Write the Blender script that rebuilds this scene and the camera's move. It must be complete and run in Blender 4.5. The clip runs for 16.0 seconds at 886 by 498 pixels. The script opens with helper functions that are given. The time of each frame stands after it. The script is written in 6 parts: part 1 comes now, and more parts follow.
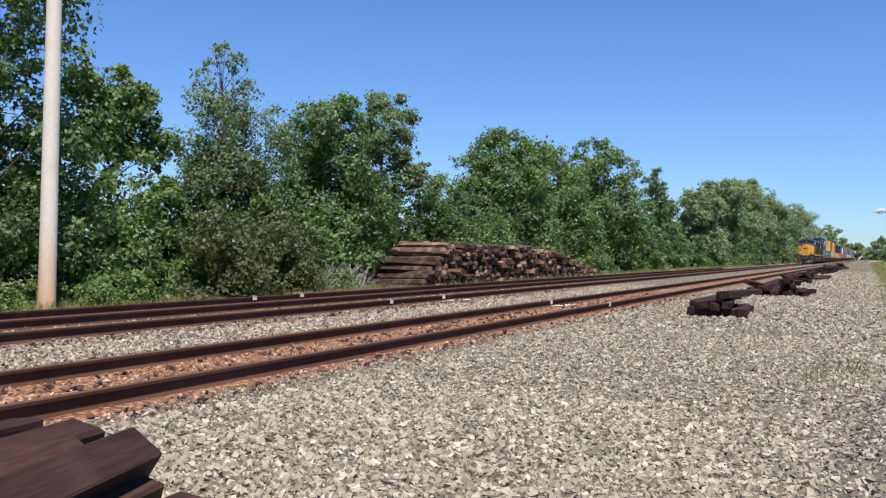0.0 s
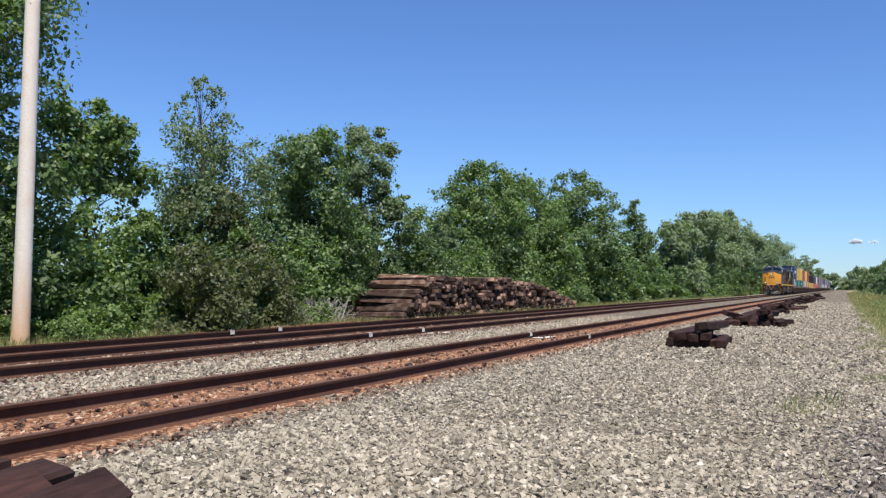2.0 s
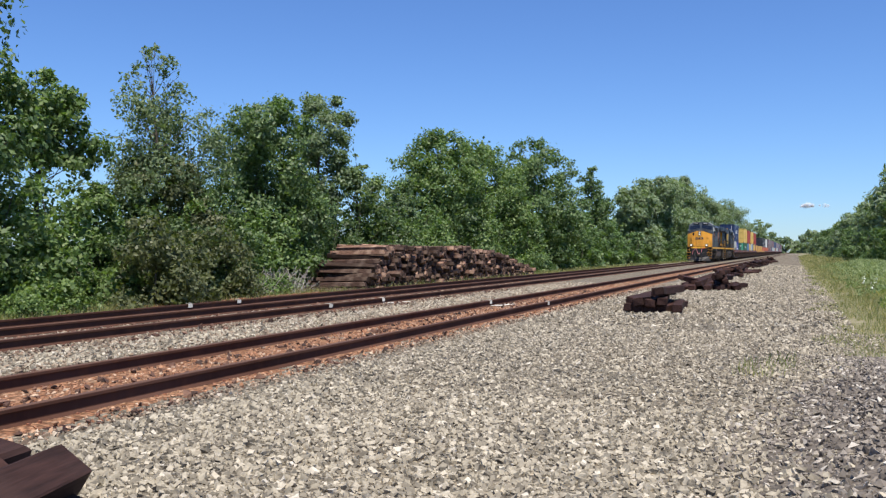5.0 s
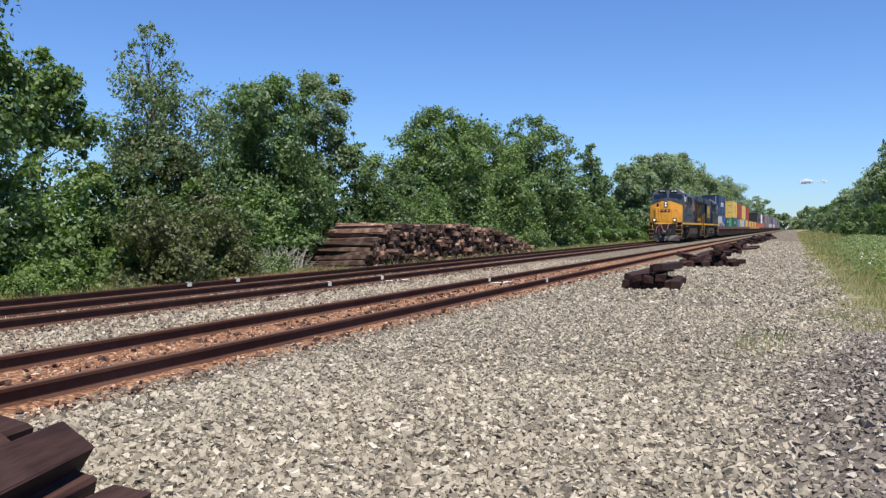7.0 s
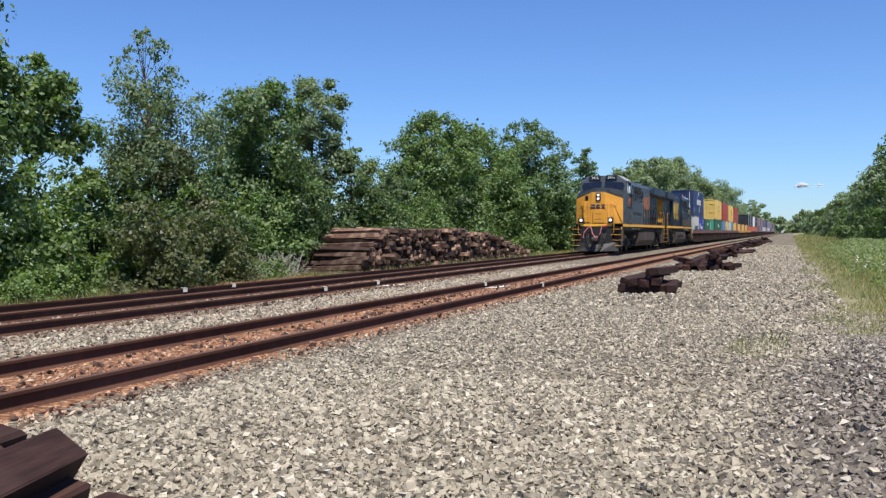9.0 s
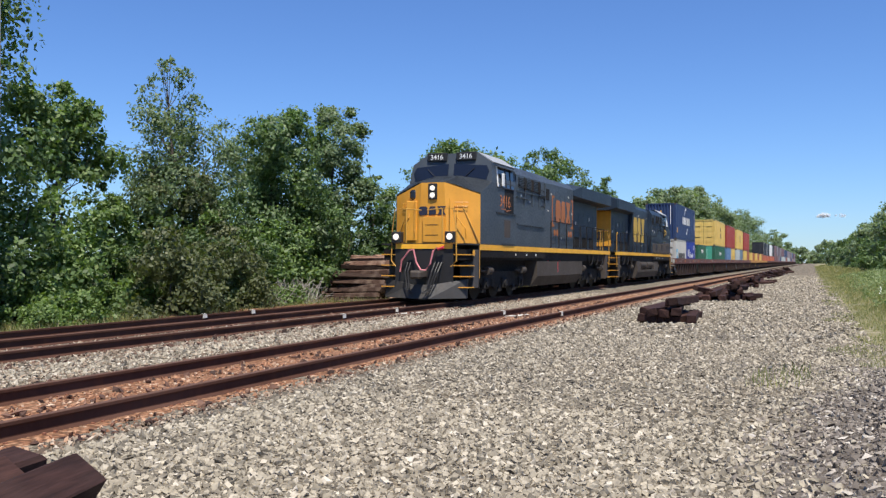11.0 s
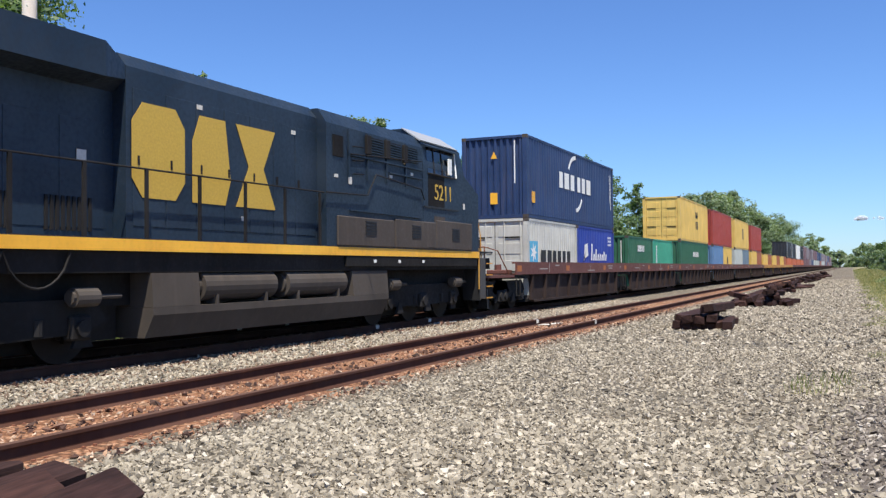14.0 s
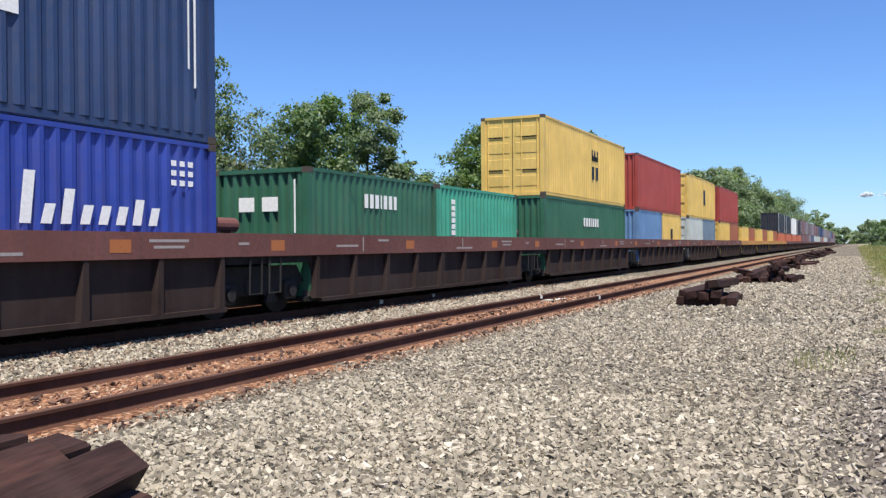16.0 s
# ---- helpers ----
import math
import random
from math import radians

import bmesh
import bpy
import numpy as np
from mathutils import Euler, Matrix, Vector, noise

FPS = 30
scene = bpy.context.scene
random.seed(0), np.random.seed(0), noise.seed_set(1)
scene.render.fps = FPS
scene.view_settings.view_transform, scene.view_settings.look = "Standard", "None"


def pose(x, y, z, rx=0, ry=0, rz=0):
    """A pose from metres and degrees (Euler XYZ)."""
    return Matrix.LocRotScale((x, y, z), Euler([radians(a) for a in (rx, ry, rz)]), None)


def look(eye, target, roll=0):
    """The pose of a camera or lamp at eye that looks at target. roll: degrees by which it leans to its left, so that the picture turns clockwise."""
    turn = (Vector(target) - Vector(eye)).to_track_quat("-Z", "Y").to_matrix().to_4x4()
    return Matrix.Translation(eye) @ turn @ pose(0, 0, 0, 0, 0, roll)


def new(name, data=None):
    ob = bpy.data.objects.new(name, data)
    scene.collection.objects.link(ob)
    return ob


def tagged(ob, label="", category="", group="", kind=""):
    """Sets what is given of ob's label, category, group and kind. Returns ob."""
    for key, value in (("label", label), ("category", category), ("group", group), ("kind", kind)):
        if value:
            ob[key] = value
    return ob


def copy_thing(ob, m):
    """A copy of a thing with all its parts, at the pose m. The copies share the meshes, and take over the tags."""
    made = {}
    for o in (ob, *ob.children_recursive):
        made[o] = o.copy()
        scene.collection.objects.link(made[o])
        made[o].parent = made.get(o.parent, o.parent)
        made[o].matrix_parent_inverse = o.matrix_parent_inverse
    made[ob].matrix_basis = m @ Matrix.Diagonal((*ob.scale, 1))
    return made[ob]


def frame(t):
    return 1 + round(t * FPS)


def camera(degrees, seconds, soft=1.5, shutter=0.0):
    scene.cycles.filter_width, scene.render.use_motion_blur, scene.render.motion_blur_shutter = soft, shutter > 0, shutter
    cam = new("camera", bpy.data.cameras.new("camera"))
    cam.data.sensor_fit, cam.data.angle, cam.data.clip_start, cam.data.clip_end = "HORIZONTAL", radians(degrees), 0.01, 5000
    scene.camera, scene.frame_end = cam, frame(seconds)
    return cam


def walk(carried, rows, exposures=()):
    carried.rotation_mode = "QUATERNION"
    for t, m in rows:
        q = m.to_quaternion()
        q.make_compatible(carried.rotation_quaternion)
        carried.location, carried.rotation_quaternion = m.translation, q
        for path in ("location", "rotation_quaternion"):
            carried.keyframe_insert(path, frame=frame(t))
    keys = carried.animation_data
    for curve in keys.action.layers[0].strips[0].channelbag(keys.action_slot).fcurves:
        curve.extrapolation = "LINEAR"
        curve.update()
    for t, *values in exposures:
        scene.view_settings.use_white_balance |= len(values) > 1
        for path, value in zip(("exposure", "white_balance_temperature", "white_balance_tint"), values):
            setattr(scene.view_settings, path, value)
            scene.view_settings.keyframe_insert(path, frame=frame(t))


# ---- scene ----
cam = camera(53.15, 16.0, soft=1.35)
walk(cam, [
    (0.0, pose(-0.020, -0.017, 1.434, 89.90, -1.49, 25.69)),
    (0.5, pose(-0.027, -0.005, 1.438, 89.57, -3.06, 25.35)),
    (1.0, pose(-0.038, -0.008, 1.435, 90.67, -2.75, 25.73)),
    (1.5, pose(-0.032, -0.004, 1.444, 91.64, -1.65, 25.28)),
    (2.0, pose(-0.010, 0.009, 1.443, 92.02, -1.18, 24.40)),
    (2.5, pose(-0.003, 0.001, 1.449, 92.44, -0.46, 24.27)),
    (3.0, pose(0.003, -0.012, 1.450, 92.05, -0.37, 24.55)),
    (3.5, pose(-0.000, -0.006, 1.448, 91.23, -0.77, 24.25)),
    (4.0, pose(-0.004, 0.001, 1.444, 90.69, -0.48, 23.33)),
    (4.2, pose(-0.007, 0.018, 1.451, 90.41, -0.46, 22.70)),
    (6.3, pose(-0.005, 0.009, 1.442, 89.60, -0.23, 21.50)),
    (6.5, pose(-0.006, 0.009, 1.440, 89.22, -0.18, 21.58)),
    (7.0, pose(-0.002, 0.006, 1.440, 88.63, -0.03, 21.69)),
    (7.5, pose(0.000, 0.012, 1.440, 88.50, -0.02, 21.42)),
    (8.0, pose(0.009, 0.009, 1.447, 88.83, 0.00, 21.29)),
    (8.5, pose(0.011, 0.011, 1.443, 88.87, 0.16, 21.30)),
    (10.8, pose(0.016, -0.007, 1.447, 90.33, -0.43, 22.48)),
    (11.0, pose(0.020, -0.008, 1.451, 90.72, -0.28, 22.69)),
    (11.5, pose(0.019, -0.016, 1.462, 91.94, 0.15, 23.84)),
    (12.0, pose(0.009, -0.012, 1.473, 92.59, 0.41, 25.26)),
    (12.5, pose(0.004, -0.015, 1.473, 92.44, 0.35, 25.56)),
    (13.0, pose(0.015, -0.006, 1.467, 92.06, 0.55, 24.91)),
    (13.5, pose(0.024, -0.003, 1.459, 92.08, 0.85, 24.55)),
    (14.0, pose(0.019, -0.006, 1.460, 91.32, 0.54, 24.76)),
    (14.5, pose(0.007, -0.004, 1.454, 90.01, 0.00, 24.82)),
    (15.0, pose(-0.001, 0.004, 1.446, 89.63, 0.13, 25.33)),
    (15.5, pose(-0.002, 0.012, 1.454, 89.41, 0.27, 25.64)),
    (16.0, pose(0.001, 0.025, 1.449, 89.75, 0.41, 25.01)),
], exposures=[(0.0, 0.46), (12.2, 0.46), (13.3, 0.59), (16.0, 0.59)])

# ---------------------------------------------------------------- light
SUN_EL, SUN_AZ = 66.0, 143.0      # degrees; azimuth clockwise from +y
world = bpy.data.worlds.new("sky")
scene.world = world
world.use_nodes = True
wn = world.node_tree
sky = wn.nodes.new("ShaderNodeTexSky")
sky.sky_type, sky.sun_disc = "NISHITA", False
sky.sun_elevation, sky.sun_rotation = radians(SUN_EL), radians(SUN_AZ)
sky.air_density, sky.dust_density, sky.ozone_density = 1.0, 0.1, 2.0
wn.nodes["Background"].inputs["Strength"].default_value = 0.08
tint = wn.nodes.new("ShaderNodeMix")
tint.data_type, tint.blend_type = "RGBA", "MULTIPLY"
tint.inputs[0].default_value, tint.inputs[7].default_value = 1.0, (0.64, 0.90, 1.36, 1)
wn.links.new(sky.outputs[0], tint.inputs[6])
wn.links.new(tint.outputs[2], wn.nodes["Background"].inputs["Color"])
sun = new("sun", bpy.data.lights.new("sun", "SUN"))
sun.data.energy, sun.data.angle, sun.data.color = 4.8, radians(0.5), (1.0, 0.94, 0.83)
to_sun = Vector((math.sin(radians(SUN_AZ)) * math.cos(radians(SUN_EL)), math.cos(radians(SUN_AZ)) * math.cos(radians(SUN_EL)), math.sin(radians(SUN_EL))))
sun.matrix_world = look(to_sun * 60, (0, 0, 0))

# ---------------------------------------------------------------- the plan
RAIL = 0.127                       # rail tops
NEAR = (-6.03, -7.54)              # rails of the near track
FAR = (-10.56, -12.07)             # rails of the far track
LINE = -11.32                      # middle of the far track


# ---------------------------------------------------------------- materials
def nodes_of(name):
    m = bpy.data.materials.new(name)
    m.use_nodes = True
    return m, m.node_tree, m.node_tree.nodes["Principled BSDF"]


def noise_node(nt, scale, detail=4.0, vec=None):
    n = nt.nodes.new("ShaderNodeTexNoise")
    n.inputs["Scale"].default_value, n.inputs["Detail"].default_value = scale, detail
    if vec is not None:
        nt.links.new(vec, n.inputs["Vector"])
    return n


def ramp(nt, fac, stops):
    r = nt.nodes.new("ShaderNodeValToRGB")
    el = r.color_ramp.elements
    while len(el) < len(stops):
        el.new(0.5)
    for e, (p, c) in zip(el, stops):
        e.position, e.color = p, (*c, 1)
    nt.links.new(fac, r.inputs[0])
    return r.outputs[0]


def mix(nt, fac, a, b, how="MIX"):
    m = nt.nodes.new("ShaderNodeMix")
    m.data_type, m.blend_type = "RGBA", how
    for sock, v in ((m.inputs[0], fac), (m.inputs[6], a), (m.inputs[7], b)):
        if isinstance(v, (int, float)):
            sock.default_value = v
        elif isinstance(v, tuple):
            sock.default_value = (*v, 1)
        else:
            nt.links.new(v, sock)
    return m.outputs[2]


def bump(nt, bsdf, height, strength=0.4, distance=0.02):
    b = nt.nodes.new("ShaderNodeBump")
    b.inputs["Strength"].default_value, b.inputs["Distance"].default_value = strength, distance
    nt.links.new(height, b.inputs["Height"])
    nt.links.new(b.outputs[0], bsdf.inputs["Normal"])


def coord(nt, kind="Object"):
    return nt.nodes.new("ShaderNodeTexCoord").outputs[kind]


def scaled(nt, vec, s):
    m = nt.nodes.new("ShaderNodeMapping")
    m.inputs["Scale"].default_value = s
    nt.links.new(vec, m.inputs["Vector"])
    return m.outputs[0]


def paint(name, colour, rough=0.45, dirt=0.35, dust=(0.16, 0.12, 0.09), metal=0.0, streak=1.0):
    """Weathered paint: patchy fading, dust and vertical streaks."""
    m, nt, b = nodes_of(name)
    c = coord(nt)
    big = noise_node(nt, 0.9, 5, c).outputs[0]
    fine = noise_node(nt, 14, 6, c).outputs[0]
    run = noise_node(nt, 1.0, 5, scaled(nt, c, (5, 5, 0.5))).outputs[0]
    pale = tuple(min(1, v * 1.25 + 0.01) for v in colour)
    base = mix(nt, ramp(nt, big, [(0.35, (0, 0, 0)), (0.7, (1, 1, 1))]), colour, pale)
    base = mix(nt, ramp(nt, run, [(0.5, (0, 0, 0)), (0.8, (dirt * streak,) * 3)]), base, dust)
    base = mix(nt, ramp(nt, fine, [(0.5, (0, 0, 0)), (0.75, (dirt * 0.6,) * 3)]), base, dust)
    nt.links.new(base, b.inputs["Base Color"])
    nt.links.new(ramp(nt, fine, [(0.3, (rough - 0.1,) * 3), (0.8, (min(1, rough + 0.25),) * 3)]), b.inputs["Roughness"])
    b.inputs["Metallic"].default_value = metal
    bump(nt, b, big, 0.12, 0.02)
    return m


def island_stuff(name, stops, rough=0.9, grain=40.0, soft=None):
    """Loose pieces, each island of its own shade."""
    m, nt, b = nodes_of(name)
    g = nt.nodes.new("ShaderNodeNewGeometry")
    col = ramp(nt, g.outputs["Random Per Island"], stops)
    f = noise_node(nt, grain, 5, coord(nt)).outputs[0]
    col = mix(nt, 0.5, col, ramp(nt, f, [(0.3, (0.55, 0.55, 0.55)), (0.7, (1.25, 1.25, 1.25))]), "MULTIPLY")
    nt.links.new(col, b.inputs["Base Color"])
    b.inputs["Roughness"].default_value = rough
    if grain < 100:
        bump(nt, b, f, 0.4, 0.006)
    return m


def leaf_material(name, stops):
    m, nt, b = nodes_of(name)
    g = nt.nodes.new("ShaderNodeNewGeometry")
    col = ramp(nt, g.outputs["Random Per Island"], stops)
    patch = noise_node(nt, 0.55, 3, coord(nt)).outputs[0]
    col = mix(nt, ramp(nt, patch, [(0.35, (0, 0, 0)), (0.7, (0.35,) * 3)]), col, (0.115, 0.155, 0.066))
    nt.links.new(col, b.inputs["Base Color"])
    b.inputs["Roughness"].default_value = 0.55
    tr = nt.nodes.new("ShaderNodeBsdfTranslucent")
    nt.links.new(mix(nt, 1.0, col, (1.5, 1.7, 0.6), "MULTIPLY"), tr.inputs["Color"])
    ms = nt.nodes.new("ShaderNodeMixShader")
    ms.inputs[0].default_value = 0.34
    nt.links.new(b.outputs[0], ms.inputs[1])
    nt.links.new(tr.outputs[0], ms.inputs[2])
    nt.links.new(ms.outputs[0], nt.nodes["Material Output"].inputs["Surface"])
    return m


def wood(name, dark, light, rough=0.8, grey=(0.2, 0.17, 0.15), vary=(0.55, 0.95, 1.35)):
    """Creosoted timber: grain along the piece, checks, a shade per piece."""
    m, nt, b = nodes_of(name)
    c = coord(nt)
    grain = noise_node(nt, 3, 8, scaled(nt, c, (1.2, 14, 14))).outputs[0]
    patch = noise_node(nt, 2.5, 4, c).outputs[0]
    col = ramp(nt, grain, [(0.3, dark), (0.7, light)])
    info = nt.nodes.new("ShaderNodeObjectInfo").outputs["Random"]
    col = mix(nt, ramp(nt, patch, [(0.5, (0, 0, 0)), (0.8, (0.5,) * 3)]), col, grey)
    if vary:
        col = mix(nt, 1.0, col, ramp(nt, info, [(0, (vary[0],) * 3), (0.7, (vary[1],) * 3), (1, (vary[2], vary[2] * 0.95, vary[2] * 0.88))]), "MULTIPLY")
    nt.links.new(col, b.inputs["Base Color"])
    b.inputs["Roughness"].default_value = rough
    bump(nt, b, grain, 0.6, 0.012)
    return m


def plain(name, colour, rough=0.6, metal=0.0, emit=0.0):
    m, nt, b = nodes_of(name)
    f = noise_node(nt, 25, 4, coord(nt)).outputs[0]
    nt.links.new(mix(nt, 0.35, colour, ramp(nt, f, [(0.3, tuple(v * 0.7 for v in colour)), (0.7, tuple(min(1, v * 1.2) for v in colour))])), b.inputs["Base Color"])
    b.inputs["Roughness"].default_value, b.inputs["Metallic"].default_value = rough, metal
    if emit:
        b.inputs["Emission Color"].default_value = (1, 0.9, 0.75, 1)
        b.inputs["Emission Strength"].default_value = emit
    return m


def ground_material():
    """Ballast between about x = -15 and 0.5, meadow soil outside it, rust along the rails."""
    m, nt, b = nodes_of("ballast_and_soil")
    c = coord(nt)
    sep = nt.nodes.new("ShaderNodeSeparateXYZ")
    nt.links.new(c, sep.inputs[0])
    vor = nt.nodes.new("ShaderNodeTexVoronoi")
    vor.inputs["Scale"].default_value = 21
    nt.links.new(c, vor.inputs["Vector"])
    stones = ramp(nt, vor.outputs["Color"], [(0.0, (0.110, 0.094, 0.070)), (0.35, (0.241, 0.207, 0.155)), (0.7, (0.360, 0.310, 0.235)), (1.0, (0.540, 0.475, 0.376))])
    # shade in the gaps between stones, painted in towards the cell edges
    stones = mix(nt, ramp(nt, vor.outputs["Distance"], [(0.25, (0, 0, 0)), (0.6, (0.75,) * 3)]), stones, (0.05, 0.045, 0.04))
    broad = noise_node(nt, 0.45, 4, c).outputs[0]
    stones = mix(nt, ramp(nt, broad, [(0.4, (0, 0, 0)), (0.75, (0.5,) * 3)]), stones, mix(nt, 1.0, stones, (0.95, 0.8, 0.6), "MULTIPLY"))
    soil = ramp(nt, noise_node(nt, 3, 6, c).outputs[0], [(0.3, (0.15, 0.145, 0.07)), (0.55, (0.24, 0.215, 0.125)), (0.75, (0.38, 0.32, 0.215))])
    edge = nt.nodes.new("ShaderNodeMath")
    edge.operation = "MULTIPLY_ADD"
    nt.links.new(noise_node(nt, 1.1, 5, c).outputs[0], edge.inputs[0])
    edge.inputs[1].default_value = 1.6
    nt.links.new(sep.outputs[0], edge.inputs[2])
    right = nt.nodes.new("ShaderNodeMapRange")
    for k, v in ((1, 1.25), (2, 1.75), (3, 0.0), (4, 1.0)):
        right.inputs[k].default_value = v
    nt.links.new(edge.outputs[0], right.inputs[0])
    left = nt.nodes.new("ShaderNodeMapRange")
    for k, v in ((1, -14.0), (2, -14.8), (3, 0.0), (4, 1.0)):
        left.inputs[k].default_value = v
    nt.links.new(edge.outputs[0], left.inputs[0])
    # the cinder heap beside the meadow keeps its stones
    far_y = nt.nodes.new("ShaderNodeMapRange")
    for k, v in ((1, 10.5), (2, 12.0), (3, 0.0), (4, 1.0)):
        far_y.inputs[k].default_value = v
    nt.links.new(sep.outputs[1], far_y.inputs[0])
    r2 = mix(nt, 1.0, right.outputs[0], far_y.outputs[0], "MULTIPLY")
    col = mix(nt, r2, stones, soil)
    col = mix(nt, left.outputs[0], col, soil)
    slant = nt.nodes.new("ShaderNodeVectorMath")
    slant.operation = "DOT_PRODUCT"
    nt.links.new(c, slant.inputs[0])
    slant.inputs[1].default_value = (1.0, -0.09, 0.0)
    rim = nt.nodes.new("ShaderNodeMath")
    rim.operation = "MULTIPLY_ADD"
    nt.links.new(noise_node(nt, 1.8, 5, c).outputs[0], rim.inputs[0])
    rim.inputs[1].default_value = 0.9
    nt.links.new(slant.outputs["Value"], rim.inputs[2])
    dark = nt.nodes.new("ShaderNodeMapRange")
    for k, v in ((1, -0.4), (2, -0.1), (3, 0.0), (4, 0.85)):
        dark.inputs[k].default_value = v
    nt.links.new(rim.outputs[0], dark.inputs[0])
    stop = nt.nodes.new("ShaderNodeMapRange")
    for k, v in ((1, 12.6), (2, 13.2), (3, 1.0), (4, 0.0)):
        stop.inputs[k].default_value = v
    nt.links.new(sep.outputs[1], stop.inputs[0])
    cinder = ramp(nt, noise_node(nt, 9, 7, c).outputs[0], [(0.3, (0.075, 0.063, 0.054)), (0.7, (0.19, 0.16, 0.135))])
    col = mix(nt, mix(nt, 1.0, dark.outputs[0], stop.outputs[0], "MULTIPLY"), col, cinder)
    nt.links.new(col, b.inputs["Base Color"])
    b.inputs["Roughness"].default_value = 0.95
    bump(nt, b, vor.outputs["Distance"], 0.9, 0.03)
    return m


def rust_bed_material():
    m, nt, b = nodes_of("rusty_ballast")
    c = coord(nt)
    vor = nt.nodes.new("ShaderNodeTexVoronoi")
    vor.inputs["Scale"].default_value = 18
    nt.links.new(c, vor.inputs["Vector"])
    col = ramp(nt, vor.outputs["Color"], [(0, (0.18, 0.083, 0.045)), (0.4, (0.34, 0.165, 0.09)), (0.75, (0.43, 0.24, 0.14)), (1, (0.50, 0.36, 0.25))])
    # the gaps between these stones are painted dark as shade too
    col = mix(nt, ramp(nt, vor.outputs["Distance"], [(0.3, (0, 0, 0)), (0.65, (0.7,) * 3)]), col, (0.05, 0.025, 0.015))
    nt.links.new(col, b.inputs["Base Color"])
    b.inputs["Roughness"].default_value = 0.95
    bump(nt, b, vor.outputs["Distance"], 0.9, 0.03)
    return m


